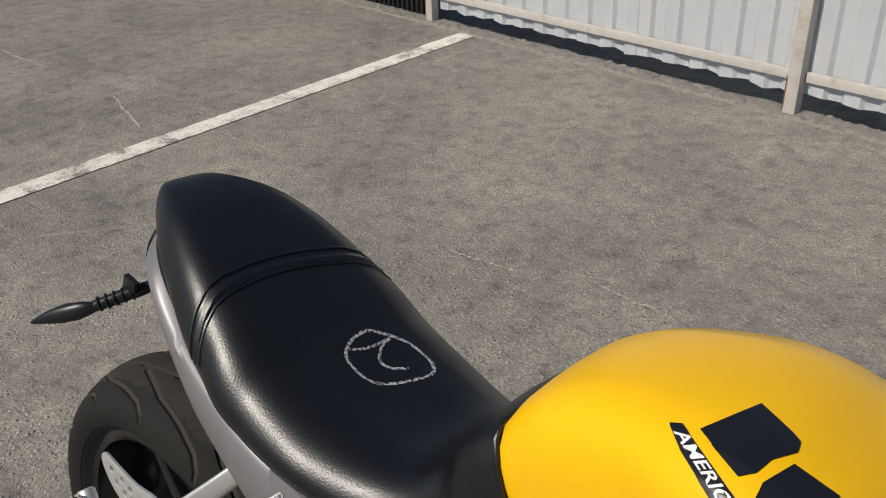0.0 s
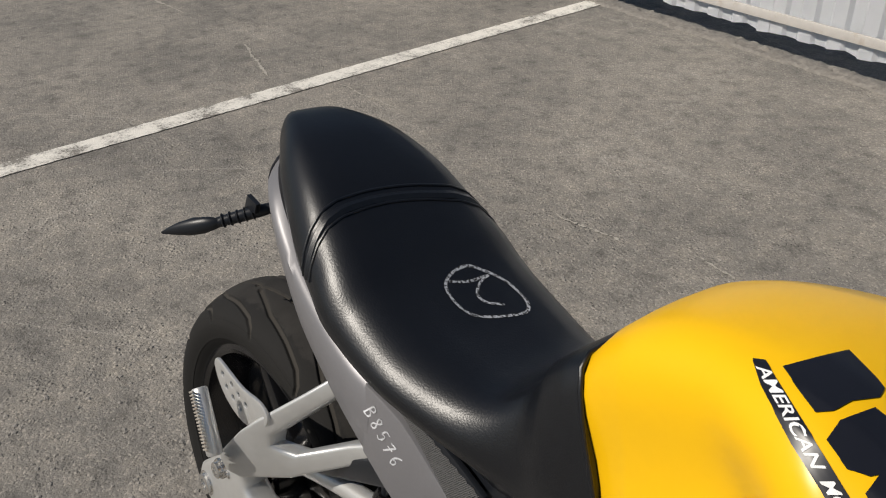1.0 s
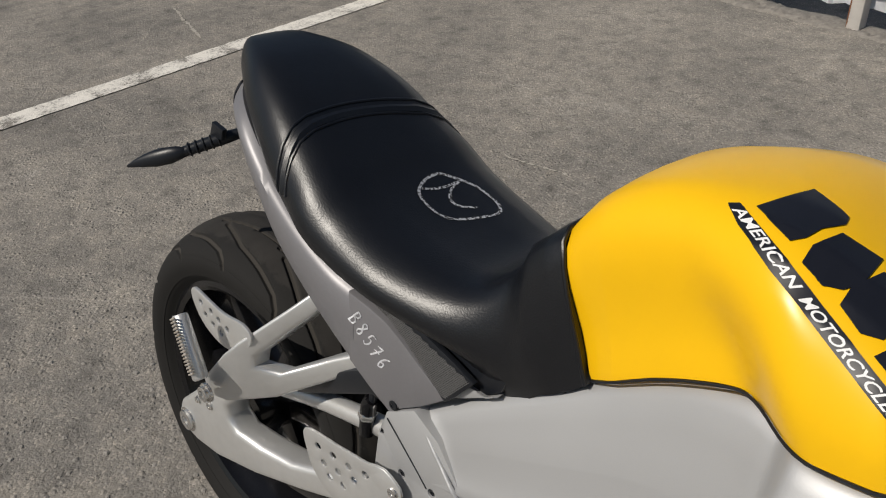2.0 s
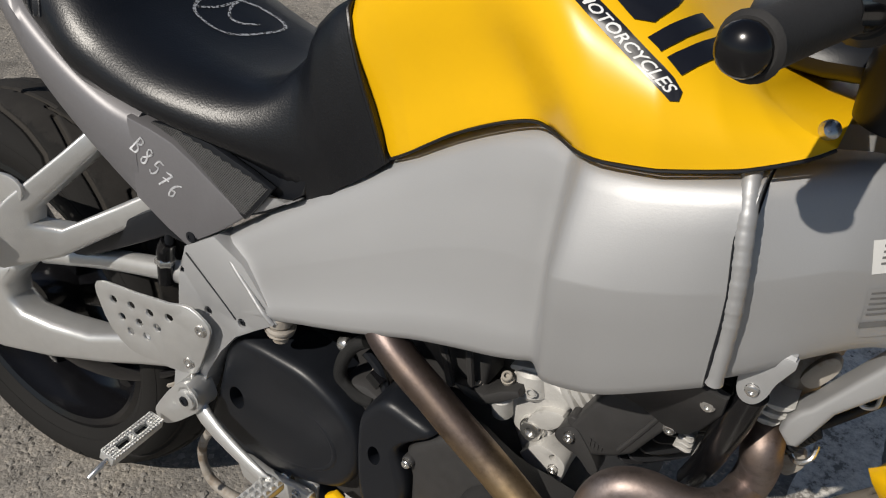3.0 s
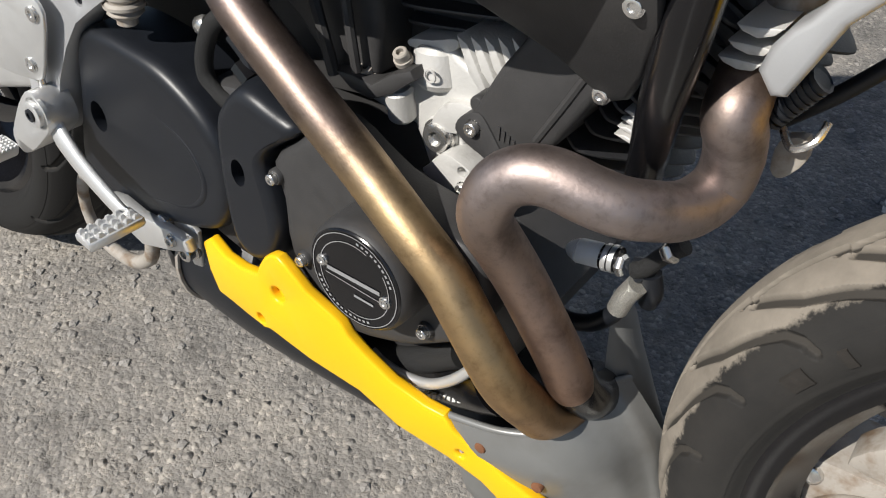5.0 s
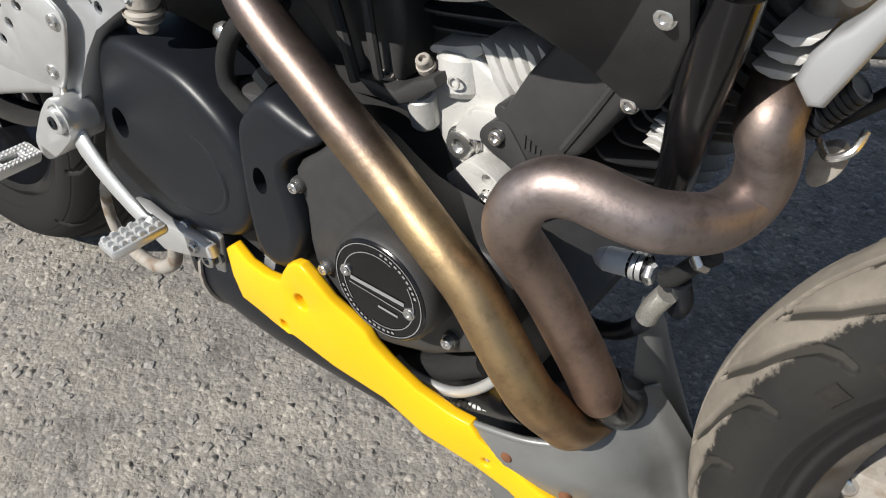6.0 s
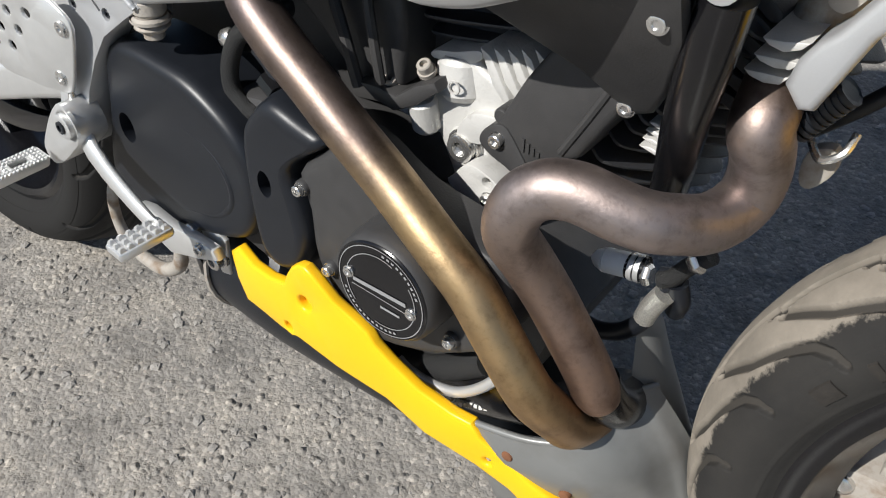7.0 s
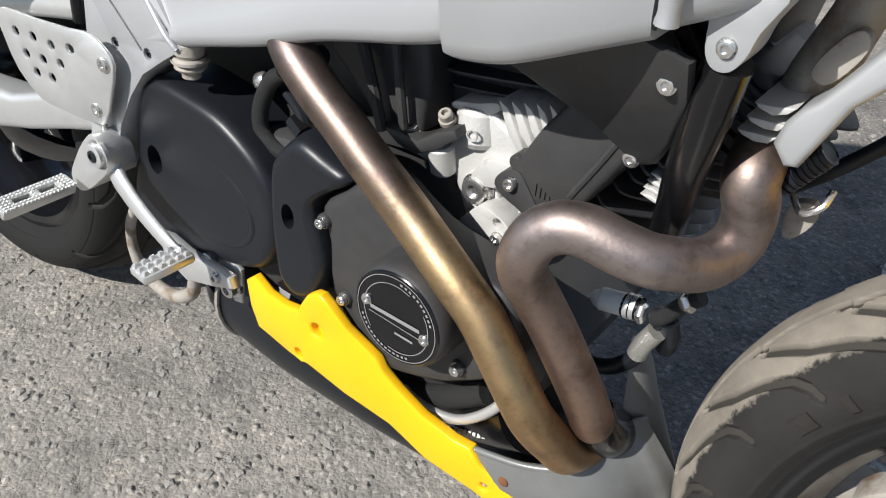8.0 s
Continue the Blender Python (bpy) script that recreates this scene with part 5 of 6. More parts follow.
def cylinder(name, base, top, half, count, mats, parent, label):
    """A finned engine cylinder: rounded square fins on a barrel."""
    base, top = Vector(base), Vector(top)
    w = (top - base).normalized()
    ob = part(name, rod(base - w * .02, top, half * 0.72, 28), mats[0], parent, label)
    m = Matrix.Translation(base) @ Vector((0, 1, 0)).rotation_difference(w).to_matrix().to_4x4()
    gap = (top - base).length / count
    for k in range(count):
        h = half * (1.0 + 0.06 * math.sin(k * 1.3))
        outline = rounded([(-h, -h * .8), (-h * .8, -h), (0, -h * 1.03), (h * .8, -h), (h, -h * .8), (h * 1.03, 0), (h, h * .8), (h * .8, h), (0, h * 1.03), (-h * .8, h), (-h, h * .8), (-h * 1.03, 0)], 3)
        part("fin", slab(outline, k * gap, k * gap + .0028, .0008), mats[1] if k in mats[2] else mats[0], ob, m=m)
    return ob


cylinder("rear_cylinder", (.805, .03, .545), (.790, .03, .665), .055, 9, (FIN, ALLOY, ()), bike, "black finned rear cylinder")
cylinder("front_cylinder", (.890, .025, .49), (.990, .025, .640), .058, 12, (FIN, ALLOY, ()), bike, "black finned front cylinder with bright fin edges")

# tappet castings between the cylinders
tap = part("tappet_block", slab([(.733, .471), (.748, .482), (.761, .490), (.772, .516), (.774, .528), (.809, .540), (.817, .533), (.831, .527), (.846, .530), (.842, .513), (.830, .488), (.822, .479), (.825, .464), (.845, .460), (.847, .440), (.843, .412), (.820, .405), (.795, .430), (.785, .452), (.778, .466), (.756, .468)],
    -.042, .03, .005, segs=3), ALLOY, bike, "bright cast alloy tappet block", sharp=45)
part("pushrod_base", rod((.796, -.034, .502), (.792, -.030, .534), .0190, 24), ALLOY, tap)
part("web", slab(rounded([(.800, .478), (.812, .500), (.836, .505), (.836, .492), (.822, .478)], 3), -.050, -.03, .004), ALLOY, tap)
part("collar", slab(rounded([(.772, .529), (.772, .535), (.792, .540), (.812, .547), (.815, .542), (.808, .536), (.792, .532)], 3), -.042, .01, .002), ALLOY, tap)
part("maker_ring", revolve([(.0042, -.0012), (.0052, -.0012), (.0055, 0), (.004, 0)], 16, closed=True), ALLOY, tap, m=pose(.800, -.0530, .519))
for k in range(5):
    part("rib", slab([(.820 + .0095 * k, .556 + .0020 * k), (.829 + .0095 * k, .552 + .0014 * k), (.850 + .006 * k, .520 + .0065 * k), (.846 + .006 * k, .517 + .0065 * k), (.832 + .0085 * k, .531 + .004 * k)], -.052 + .002 * k, -.01, .0008), ALLOY, tap)
part("rib_core", slab([(.822, .524), (.829, .541), (.863, .556), (.869, .54), (.848, .515)], -.034, .0, .004), ALLOY, tap)
part("plug_flange", rod((.805, -.035, .468), (.805, -.047, .468), .0155, 24), ALLOY, tap)
bolt("plug", .8055, -.047, .4685, .0115, .006, BRIGHT, tap, label="bright hexagon plug")
lug = part("cover_lug", slab(rounded([(.801, .442), (.806, .450), (.818, .464), (.832, .464), (.846, .458), (.851, .448), (.847, .425), (.843, .412), (.83, .420), (.815, .432)], 3), -.060, -.03, .0035, [disc(.837, .456, .0042, 12)]), ALLOY, tap)
bolt("bolt", .839, -.060, .4425, .0048, .005, BRIGHT, tap)
rear_box = part("rear_rocker_cover", slab([(.640, .545), (.665, .575), (.75, .585), (.752, .55), (.750, .502), (.738, .492), (.72, .480), (.70, .490), (.67, .52)], -.052, .02, .008, segs=3), ENGINE, bike, "black rough-cast rocker cover", sharp=45)
part("flange", slab([(.715, .500), (.732, .489), (.751, .486), (.772, .498), (.794, .517), (.790, .524), (.772, .515), (.753, .500), (.735, .502)], -.064, -.03, .003), ENGINE, rear_box)
bolt("bolt", .738, -.050, .501, .0062, .006, DUSTY, rear_box, way=(0, -.5, .86))
bolt("bolt", .772, -.050, .523, .0058, .007, DUSTY, rear_box, way=(0, -.5, .86))
part("spacer", rod((.770, -.045, .470), (.768, -.05, .498), .0115, 20), ALLOY, rear_box)
part("rib", tube([(.69, -.060, .565), (.705, -.063, .53), (.715, -.062, .495)], .005, 8), ENGINE, rear_box)
part("rib", tube([(.725, -.060, .575), (.733, -.063, .54), (.738, -.062, .505)], .004, 8), ENGINE, rear_box)
bolt("exhaust_screw", .668, -.104, .556, .0055, .005, DUSTY, rear_box)
part("exhaust_lug", rod((.672, -.085, .555), (.668, -.103, .556), .0085, 14), BLACK, rear_box)

# ignition cover and side plate
ign = part("ignition_cover", slab([(.862, .552), (.880, .580), (.905, .592), (.921, .592), (.940, .573), (.932, .556), (.908, .512), (.893, .500), (.867, .487), (.846, .488), (.838, .496), (.842, .512)], -.076, -.025, .006, segs=3), ENGINE, bike, "black rough ignition cover", sharp=40)
part("flange", slab(rounded([(.832, .497), (.836, .508), (.850, .516), (.862, .505), (.880, .478), (.874, .468), (.860, .482), (.842, .489)], 3), -.0775, -.055, .003), ENGINE, ign)
ign.location = (.007, .002, .004)
bolt("bolt", .847, -.0775, .5035, .0052, .005, BRIGHT, ign)
part("flange_tip", rod((.846, -.055, .519), (.846, -.074, .519), .0062, 12), ENGINE, ign)
part("groove", tube([(.925, -.0755, .572), (.912, -.0755, .545), (.895, -.0755, .512)], .003, 8), ENGINE, ign)
for k in range(4):
    part("hatch", slab([(.866 + .004 * k, .502), (.868 + .004 * k, .502), (.868 + .004 * k, .512 - .002 * k), (.866 + .004 * k, .512 - .002 * k)], -.0772, -.075, 0), ENGINE, ign)
def side_y(x, z):
    return -.1155 + (.63 - z) * .62


side = part("engine_side_plate", slab([(.850, .615), (.862, .652), (.945, .672), (.985, .662), (.983, .632), (.970, .590), (.958, .566), (.945, .558), (.934, .566), (.915, .584)], side_y, lambda x, z: side_y(x, z) + .012, .003), ENGINE, bike, "matt black engine side plate")
bolt("bolt", .971, side_y(.971, .642), .642, .0050, .0025, BRIGHT, side)
bolt("bolt", .941, side_y(.941, .563), .563, .0050, .0025, BRIGHT, side)
for k in range(4):
    part("bright_fin", slab([(.948 - .0012 * k, .546 - .006 * k), (.952, .5475 - .006 * k), (.961, .5452 - .006 * k), (.957, .543 - .006 * k)], -.052, -.03, .0006), ALLOY, side)

# front strut, mount and fins
strut = part("frame_strut", tube([(.997, -.110, .660), (.992, -.104, .625), (.984, -.090, .580), (.975, -.066, .53), (.966, -.042, .49)], [.0142, .0140, .0132, .0122, .012], 24), GLOSS, bike, "glossy black front frame strut")
mount = part("engine_mount", slab(rounded([(.984, .692), (1.018, .70), (1.009, .676), (1.0055, .662), (.999, .652), (.990, .651), (.984, .658), (.982, .672)], 3), -.124, -.095, .004), SILVER, bike, "silver engine mount with a bolt")
mount.location = (.0035, 0, .008)
bolt("bolt", .9945, -.124, .6640, .0048, .003, BRIGHT, mount)
part("mount_edge", tube([(1.0, -.118, .69), (1.008, -.119, .70), (1.016, -.119, .70)], .0045, 8), SILVER, mount)
for k, (x0, z0, x1, z1) in enumerate(((1.003, .619, 1.027, .622), (1.000, .608, 1.024, .609), (.996, .597, 1.020, .598))):
    part("bright_fin", slab([(x0, z0), (x0 + .010, z0 + .001), (x1, z1 + .001), (x1 - .004, z1 - .004), (x0 + .012, z0 - .0045), (x0 + .004, z0 - .003)], -.072 + .003 * k, .02, .0008), ALLOY, mount, "bright cooling fin")
for k in range(6):
    part("dark_fin", slab(rounded([(.965, .628 - .0125 * k), (.985, .632 - .0125 * k), (1.003, .622 - .0125 * k), (.998, .616 - .0125 * k), (.985, .624 - .0125 * k)], 3), -.045, .03, .0008), FIN, mount, "black cooling fin")
snork = part("isolator", tube([(1.045, -.02, .715), (1.036, -.022, .675), (1.030, -.024, .650), (1.026, -.025, .634), (1.024, -.025, .622), (1.023, -.025, .617)], [.016, .016, .0175, .018, .018, .013], 24), DUSTY, bike, "grey rubber-mounted engine isolator")
part("tab", slab(rounded([(1.026, .646), (1.036, .668), (1.046, .676), (1.052, .668), (1.046, .652), (1.036, .640)], 3), -.050, -.040, .002), DUSTY, snork)
tie = part("tie_bar", slab([(1.024, .608), (1.027, .622), (1.034, .634), (1.041, .641), (1.053, .661), (1.080, .706), (1.094, .735), (1.115, .715), (1.085, .674), (1.059, .642), (1.049, .616), (1.042, .598), (1.034, .596)], -.077, -.045, .005, segs=3), SILVER, bike, "silver cast tie bar")
part("stud_thread", rod((1.032, -.045, .572), (1.050, -.045, .600), .008, 12), BLACK, tie)
for k in range(9):
    c = Vector((1.032, -.045, .572)).lerp(Vector((1.050, -.045, .600)), k / 8)
    part("thread", rod(c - Vector((.0006, 0, .0007)), c + Vector((.0006, 0, .0007)), .0092, 12), BLACK, tie)
part("clamp", tube([(1.035, -.02, .553), (1.045, -.03, .548), (1.056, -.03, .556), (1.058, -.02, .565)], .0025, 8), BRIGHT, tie)
part("heat_bracket", slab(rounded([(1.036, .545), (1.05, .552), (1.054, .538), (1.044, .522), (1.036, .525)], 3), -.022, -.012, .002), DUSTY, tie)
part("lower_tube", tube([(1.03, .0, .548), (1.06, .0, .580), (1.10, .0, .632)], .0055, 12), BLACK, bike, "black rod beside the exhaust")
part("pin_clip", tube([(1.075, -.03, .66), (1.070, -.035, .645), (1.076, -.035, .632), (1.086, -.035, .636), (1.086, -.03, .65)], .002, 8), BRIGHT, tie)

# hoses and wiring
hose = part("vent_hose", tube([(.622, -.085, .524), (.604, -.085, .508), (.590, -.085, .480), (.589, -.085, .458), (.603, -.085, .445), (.630, -.083, .440)], .0078, 14), WEAVE, bike, "woven black sleeve hose")
part("connector", rod((.586, -.082, .502), (.598, -.082, .508), .0085, 12), BRIGHT, hose)
part("plate", slab([(.612, .455), (.64, .455), (.648, .478), (.626, .50)], -.066, -.062, .001), DUSTY, hose)
part("clip", tube([(.615, -.075, .50), (.632, -.075, .485), (.645, -.078, .462)], .006, 8), BLACK, hose)
part("clip", tube([(.625, -.078, .478), (.640, -.08, .470)], .009, 8, 2), GLOSS, hose)
isol = part("frame_bush", rod((.521, -.105, .530), (.521, -.105, .513), .0145, 20), DUSTY, bike, "dusty rubber bush under the frame")
part("washer", rod((.521, -.105, .513), (.521, -.105, .507), .0175, 20), DUSTY, isol)
part("washer", rod((.521, -.105, .507), (.521, -.105, .500), .0155, 20), DUSTY, isol)
bolt("nut", .521, -.105, .500, .009, .008, DUSTY, isol, way=(0, 0, -1))
part("strap_end", rod((.468, -.11, .491), (.492, -.11, .507), .005, 8), PAPER, isol)
oil = part("oil_hose", tube([(.72, -.088, .262), (.766, -.088, .248), (.813, -.088, .265), (.866, -.086, .305)], .0125, 14), WEAVE, bike, "woven black oil hose")
filt = part("oil_filter", tube([(.80, -.04, .235), (.85, -.05, .255), (.90, -.06, .29)], .042, 24, 2), GLOSS, bike, "glossy black oil filter with printed bars")
for k in range(8):
    part("filter_bar", slab([(.834 + .0052 * k, .236 + .0028 * k), (.8375 + .0052 * k, .2378 + .0028 * k), (.8375 + .0052 * k, .2430 + .0028 * k), (.834 + .0052 * k, .2412 + .0028 * k)], -.0945, -.0895, 0), PAPER, filt)
part("lever", tube([(.785, -.104, .270), (.800, -.105, .265), (.825, -.105, .265), (.85, -.105, .274), (.872, -.104, .294), (.889, -.102, .319), (.90, -.10, .345)], .0048, 12), CAST, bike, "silver gear rod")
link = part("sensor_plug", rod((.926, -.03, .410), (.950, -.03, .4155), .0098, 16), PAPER, bike, "white sensor plug")
part("tip", tube([(.917, -.03, .4075), (.920, -.03, .4085), (.927, -.03, .410)], [.003, .0065, .0098], 12, 1), PAPER, link)
for k in range(5):
    part("ring", rod((.947 + .0025 * k, -.03, .4148 + .0006 * k), (.9485 + .0025 * k, -.03, .415 + .0006 * k), .0108 if k % 2 else .0100, 14), (GLOSS, CAST)[k % 2], link)
part("nut", rod((.959, -.034, .4165), (.966, -.034, .418), .0085, 6), BRIGHT, link)
part("wire", tube([(.970, -.03, .422), (.985, -.03, .425), (.975, -.035, .41)], .004, 8), BLACK, link)
cooler = part("cooler_hose", tube([(.915, -.025, .335), (.932, -.033, .343), (.950, -.035, .353), (.964, -.035, .370), (.970, -.036, .384)], .0072, 14), BLACK, bike, "black cooler hose with braided end")
part("braid", tube([(.968, -.037, .380), (.972, -.038, .395), (.979, -.038, .411)], .0082, 14), BRAID, cooler)
part("hose", tube([(.972, -.034, .418), (.980, -.034, .424), (.990, -.034, .440), (1.003, -.034, .456)], .0065, 12), WEAVE, cooler)
part("union", rod((.992, -.036, .444), (.998, -.036, .451), .0082, 6), BRIGHT, cooler)
part("elbow", tube([(.984, -.03, .418), (.988, -.028, .402), (.984, -.02, .385)], .008, 10), BLACK, cooler)

# chin fairing: yellow blade and grey front pan
blade_top = [(.589, .299, .117), (.601, .310, .119), (.629, .308, .124), (.655, .311, .128), (.678, .318, .132), (.684, .332, .133), (.691, .344, .134), (.703, .355, .136), (.712, .357, .137), (.722, .351, .136), (.740, .334, .134), (.762, .321, .132), (.774, .316, .131), (.781, .306, .131), (.798, .294, .129), (.825, .278, .126), (.856, .268, .124), (.876, .268, .1225), (.885, .256, .121), (.909, .239, .117), (.933, .227, .112), (.958, .215, .108), (.984, .205, .104)]
blade_low = [(.953, .183, .106), (.930, .194, .112), (.912, .203, .117), (.881, .2145, .121), (.832, .2275, .126), (.790, .2415, .129), (.738, .2515, .133), (.690, .2560, .134), (.660, .2505, .130), (.633, .2500, .126), (.611, .254, .123), (.597, .273, .119)]
edge = blade_top + blade_low


def blade_y(x, z):
    near = sorted(edge, key=lambda q: (q[0] - x) ** 2 + (q[1] - z) ** 2)[:2]
    return -sum(q[2] for q in near) / 2


blade_holes = [disc(.703, .308, .0078, 14), disc(.676, .2635, .0052, 12), disc(.893, .2290, .0042, 12)]
blade = part("chin_blade", slab([(x, z) for x, z, _ in edge], blade_y, lambda x, z: blade_y(x, z) + .012, .0055, blade_holes, segs=3), YELLOW, bike, "yellow plastic chin fairing blade with holes", sharp=35)
part("hole_backing", slab([(.66, .25), (.69, .32), (.715, .325), (.72, .29), (.69, .25)], -.124, -.120, 0), YELLOW, blade)
part("crease", tube([(.632, -.1205, .285), (.668, -.1270, .281), (.705, -.1285, .277), (.76, -.1245, .262), (.81, -.1195, .247)], [.001, .0036, .004, .0036, .001], 12), YELLOW, blade)
for hx, hz in ((.893, .2245),):
    bolt("screw", hx - .006, blade_y(hx, hz) + .006, hz, .006, .002, DUSTY, blade, socket=False)

PAN = [  # along the rim: x, y, rim z; foot x, y, z
    (.868, -.1165, .262, .884, -.088, .14), (.890, -.1165, .268, .905, -.088, .13), (.926, -.113, .277, .940, -.084, .13), (.953, -.103, .285, .975, -.072, .13), (.968, -.088, .293, 1.0, -.055, .135),
    (.973, -.072, .299, 1.02, -.04, .14), (.974, -.060, .307, 1.032, -.025, .14), (.977, -.052, .3115, 1.04, -.015, .14), (.983, -.044, .3145, 1.048, -.008, .14), (.990, -.030, .312, 1.055, .005, .14)]
rows = []
for x, y, z, fx, fy, fz in resample(PAN, 5):
    a, b = Vector((x, y, z)), Vector((fx, fy, fz))
    belly = (a + b) / 2 + Vector((.012, -.006 if y < -.04 else -.002, .010))
    line = spline([a, a.lerp(belly, .5) + Vector((.006, -.004, .004)), belly, b], 4)
    inner = Vector((-.006, .006, -.002))
    rows.append([a + inner] + line + [b + inner])
pan = part("chin_pan", loft(rows), CHIN, bike, "grey plastic chin fairing, dusty", sharp=50)
part("rim_lip", tube([(x - .002, y + .002, z - .001) for x, y, z, _, _, _ in PAN], .0032, 10), CHIN, pan)
WING_LINES = [((.958, -.028, .378), (.964, -.006, .366)), ((.963, -.032, .364), (.974, -.004, .346)), ((.966, -.036, .347), (.984, -.002, .318)), ((.969, -.039, .327), (.998, -.003, .290)),
              ((.973, -.044, .302), (1.012, -.004, .262)), ((.980, -.048, .25), (1.036, -.004, .215)), ((.995, -.050, .14), (1.062, -.004, .13))]
rings = []
for p, q in WING_LINES:
    p, q = Vector(p), Vector(q)
    rings.append([p, p.lerp(q, .3) + Vector((.002, -.005, 0)), p.lerp(q, .7) + Vector((.003, -.005, 0)), q, q + Vector((-.004, .010, 0)), p + Vector((-.003, .012, 0))])
wing = part("chin_wing", loft(rings), CHIN, pan, "upright grey fin of the chin fairing", sharp=60)
bolt("screw", .910, -.1165, .249, .0052, .002, RUST, pan, socket=False)
bolt("screw", .960, -.1055, .227, .0052, .002, RUST, pan, socket=False)

# front brake and fork as seen through the wheel
caliper = part("brake_caliper", slab(rounded([(1.120, .292), (1.132, .308), (1.165, .312), (1.205, .318), (1.23, .30), (1.23, .20), (1.19, .15), (1.16, .17), (1.145, .22), (1.126, .262)], 3), -.012, .05, .006), DUSTY, bike, "dusty cast brake caliper")
part("piston_cap", rod((1.185, -.005, .235), (1.185, -.022, .235), .032, 24, .006), DUSTY, caliper)
part("body_ridge", tube([(1.14, -.014, .225), (1.15, -.018, .27), (1.18, -.018, .292), (1.22, -.018, .285)], .010, 10), DUSTY, caliper)
bolt("bolt", 1.131, -.012, .293, .0105, .006, BRIGHT, caliper, socket=False)
part("bracket_arm", slab(rounded([(1.15, .315), (1.165, .345), (1.19, .35), (1.20, .32)], 3), -.01, .02, .004), DUSTY, caliper)
part("brake_line", tube([(1.185, -.03, .46), (1.178, -.035, .42), (1.172, -.034, .38), (1.176, -.03, .345), (1.19, -.02, .32)], .0045, 10), BRAID, caliper, "braided steel brake line")
fork = part("fork_leg", rod((1.36, -.085, .27), (1.115, -.105, .93), .026, 24), SILVER, bike, "silver front fork leg")
part("fork_leg_far", rod((1.36, .085, .27), (1.115, .105, .93), .026, 24), SILVER, fork)
fender_rows = []
for k in range(25):
    a = math.radians(38 + 93 * k / 24)
    taper = min(1, .25 + k / 3, .2 + (24 - k) / 3)
    c = Vector((1.32, 0, .30))
    out = Vector((math.cos(a), 0, math.sin(a)))
    fender_rows.append([c + out * (.318 + d) + Vector((0, y * taper, 0)) for y, d in ((-.066, -.040), (-.062, -.012), (-.045, .006), (0, .014), (.045, .006), (.062, -.012), (.066, -.040), (.061, -.038), (.042, .002), (0, .010), (-.042, .002), (-.061, -.038))])
part("front_fender", loft(fender_rows), YELLOW, bike, "yellow front mudguard", sharp=60).matrix_basis = STEER

# handlebar
bar_ob = part("handlebar", tube([(.985, -.20, .968), (1.0, -.15, .962), (1.02, -.06, .955), (1.02, .06, .955), (1.0, .15, .962), (.957, .29, .968)], .0111, 16), GLOSS, bike, "black handlebar with rubber grips")
ga, gb = Vector((.9585, -.283, .963)), Vector((.990, -.165, .967))
w = (gb - ga).normalized()
part("grip", tube([ga, ga + w * .003, ga + w * .008, ga + w * .06, gb - w * .008, gb], [.0145, .0172, .0150, .0148, .0152, .0185], 24, 2), RUBBER, bar_ob, "black rubber grip")
part("bar_end", sphere_like(*(ga - w * .003), .0135, .010, .0135), GLOSS, bar_ob, "round black bar end")
lever = part("brake_lever", tube([(1.010, -.205, .972), (1.016, -.185, .974), (1.022, -.165, .975), (1.026, -.14, .972)], [.005, .007, .007, .010], 14), LEVER, bar_ob, "black brake lever")
part("switch_housing", rod((.992, -.162, .966), (1.0, -.122, .962), .024, 20), BLACK, bar_ob)
# The tank's dark opening is drawn as a solid black dome.
dome = part("opening_dome", sphere_like(.972, .025, .902, .085, .078, .026), BLACK, bike, "black dome in place of the dark opening in the tank top")
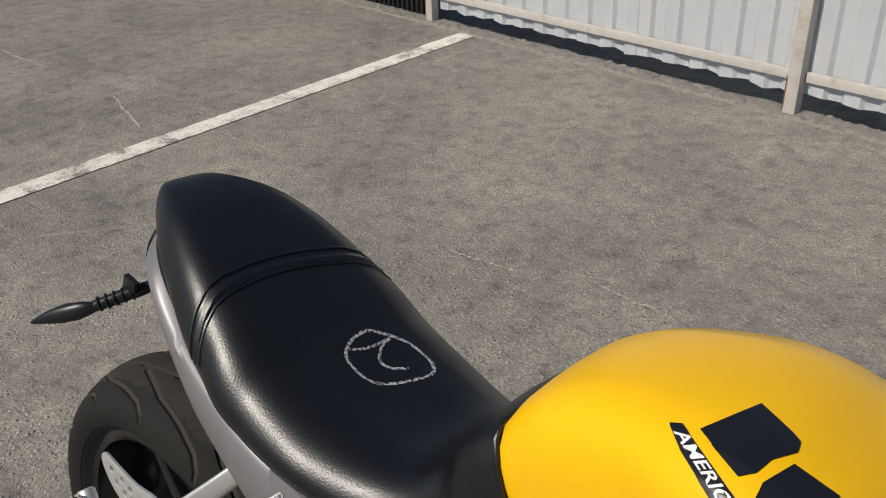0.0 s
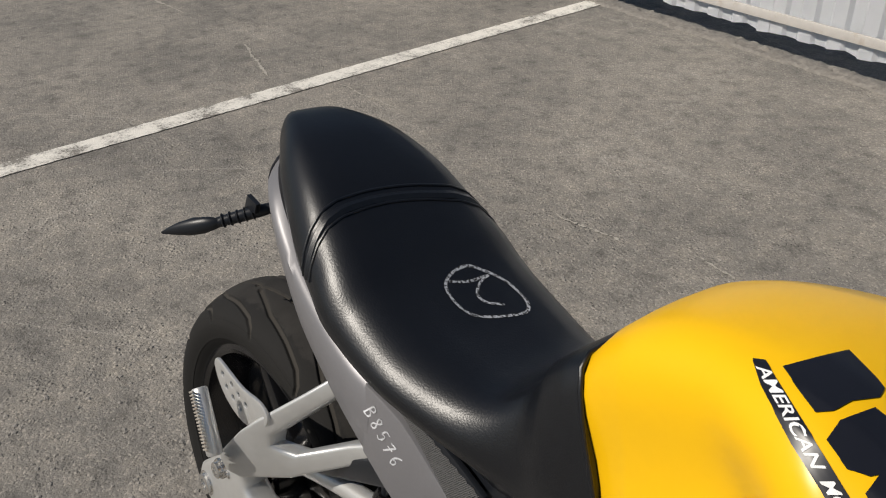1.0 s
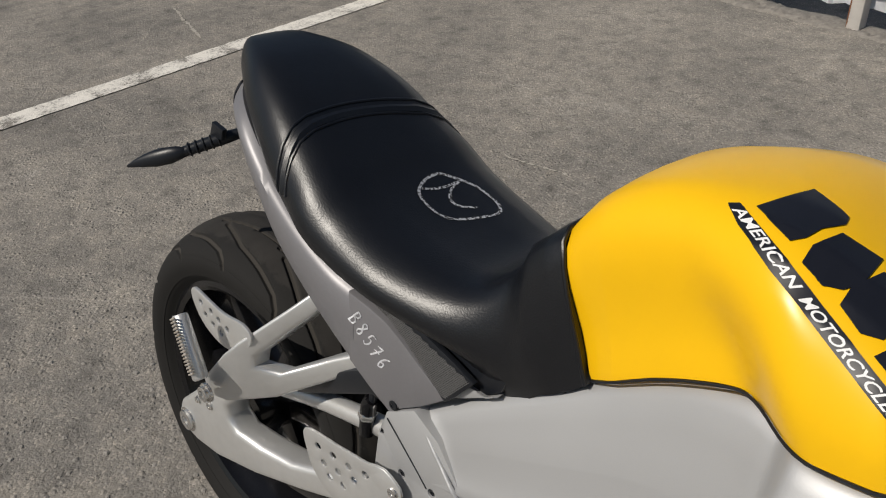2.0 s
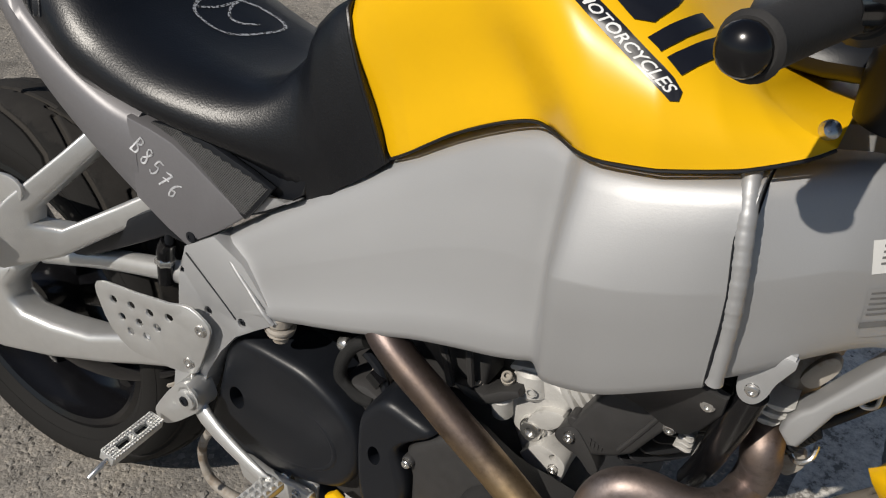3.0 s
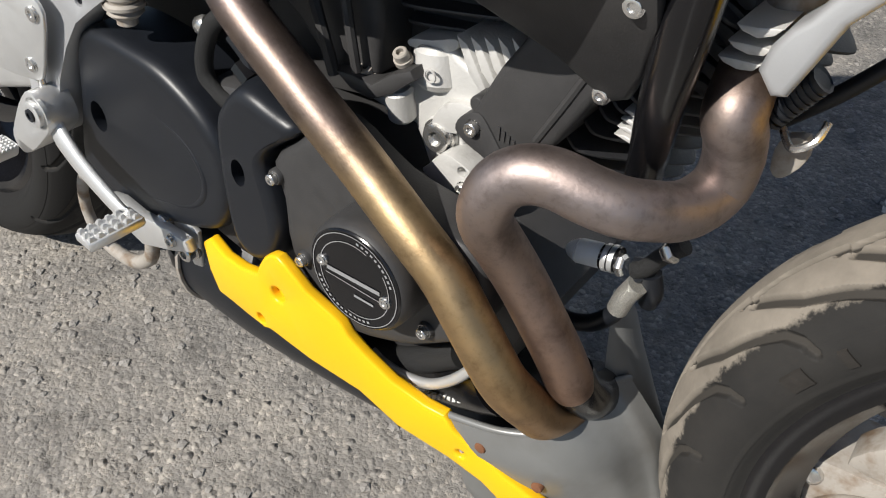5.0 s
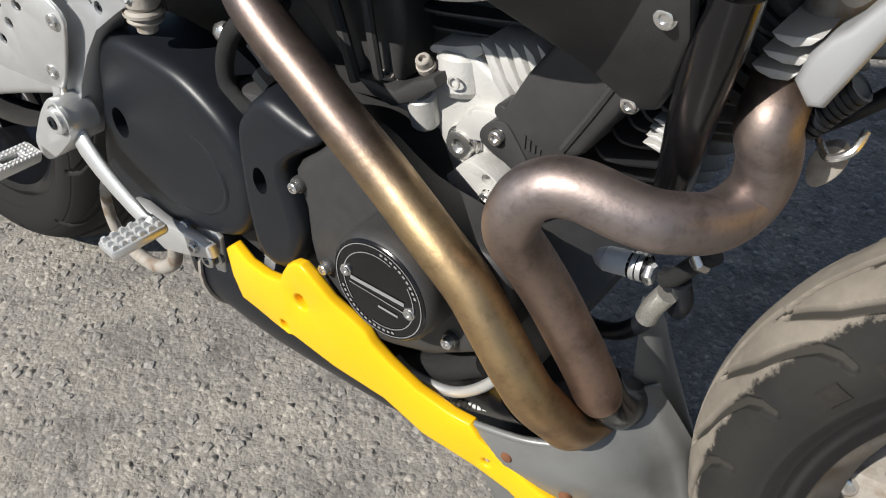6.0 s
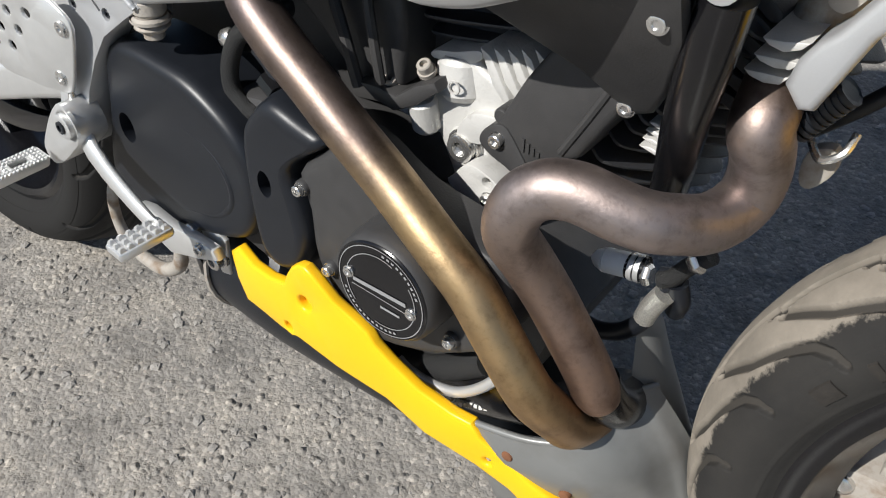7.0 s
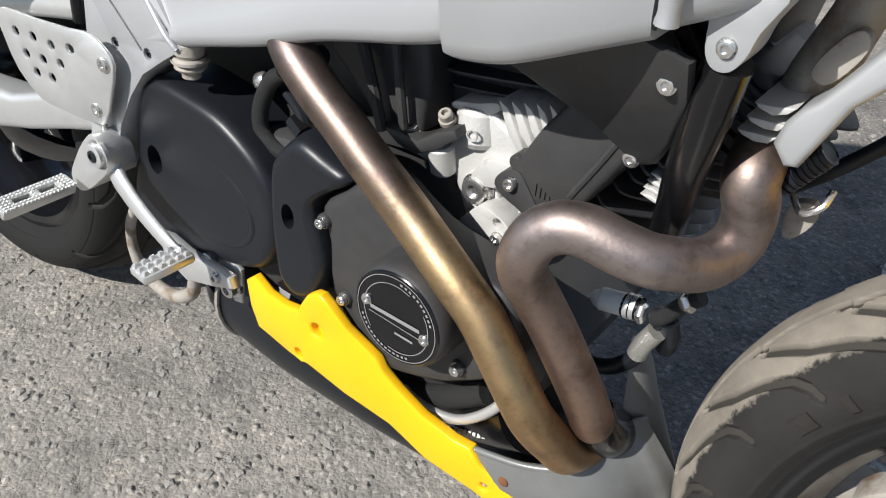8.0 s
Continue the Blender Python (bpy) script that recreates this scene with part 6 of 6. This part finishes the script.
part("opening_cap", sphere_like(.975, -.02, .920, .026, .022, .010), DUSTY, dome)
part("top_clamp", slab([(1.03, .90), (1.13, .87), (1.13, .895), (1.03, .925)], -.125, .125, .006), BLACK, bike, "black fork clamp")
part("fork_collar", tube([(1.062, -.052, .990), (1.047, -.052, .955), (1.036, -.052, .925)], .034, 24), SILVER, bike, "silver collar beside the tank")
part("collar_base", tube([(1.036, -.052, .925), (1.031, -.052, .905), (1.028, -.050, .870)], [.0345, .034, .030], 24, 2), BLACK, bike, "black rubber collar base")
ind_f = part("front_indicator", sphere_like(1.040, -.2, .905, .010, .022, .014), BLACK, bike, "black front indicator")
part("indicator_lens", sphere_like(1.036, -.206, .908, .008, .018, .010), YELLOW, ind_f, "amber indicator lens")

# labels on the frame
NOSE_TREE = surface_of(bpy.data.objects["frame_nose"])
bm = laid([[(-.0, -.0), (.05, .004), (.052, -.020), (.003, -.024)]], NOSE_TREE, (1.040, -.11, .808), (1, .2, .1), (0.12, .15, 1), .0008, 3)
label_ob = part("warning_label", bm, PAPER, frame_ob, "white label with rows of small print")
for k in range(4):
    bm = laid([bar(.008, -.0035 - .0042 * k, .040 - .004 * (k % 2), -.0015 - .0042 * k, .0015)], NOSE_TREE, (1.040, -.11, .808), (1, .2, .1), (0.12, .15, 1), .0014, 1)
    part("print_bar", bm, GREYINK, label_ob)
bm = laid([[(.004, -.036), (.05, -.032), (.05, -.075), (.006, -.078)]], NOSE_TREE, (1.040, -.11, .808), (1, .2, .1), (0.12, .15, 1), .0008, 3)
data_ob = part("data_label", bm, SILVER, frame_ob, "silver data label with rows of small print")
for k in range(6):
    shape = bar(.007, -.039 - .0045 * k, .042, -.037 - .0045 * k, .0017) if k < 5 else bar(.006, -.066, .044, -.064, .005)
    part("print_bar", laid([shape], NOSE_TREE, (1.040, -.11, .808), (1, .2, .1), (0.12, .15, 1), .0014, 1), GREYINK, data_ob)

# side stand
part("side_stand", tube([(.62, .10, .30), (.58, .16, .15), (.56, .21, .012 + .03)], .011, 12), BLACK, bike, "black side stand")
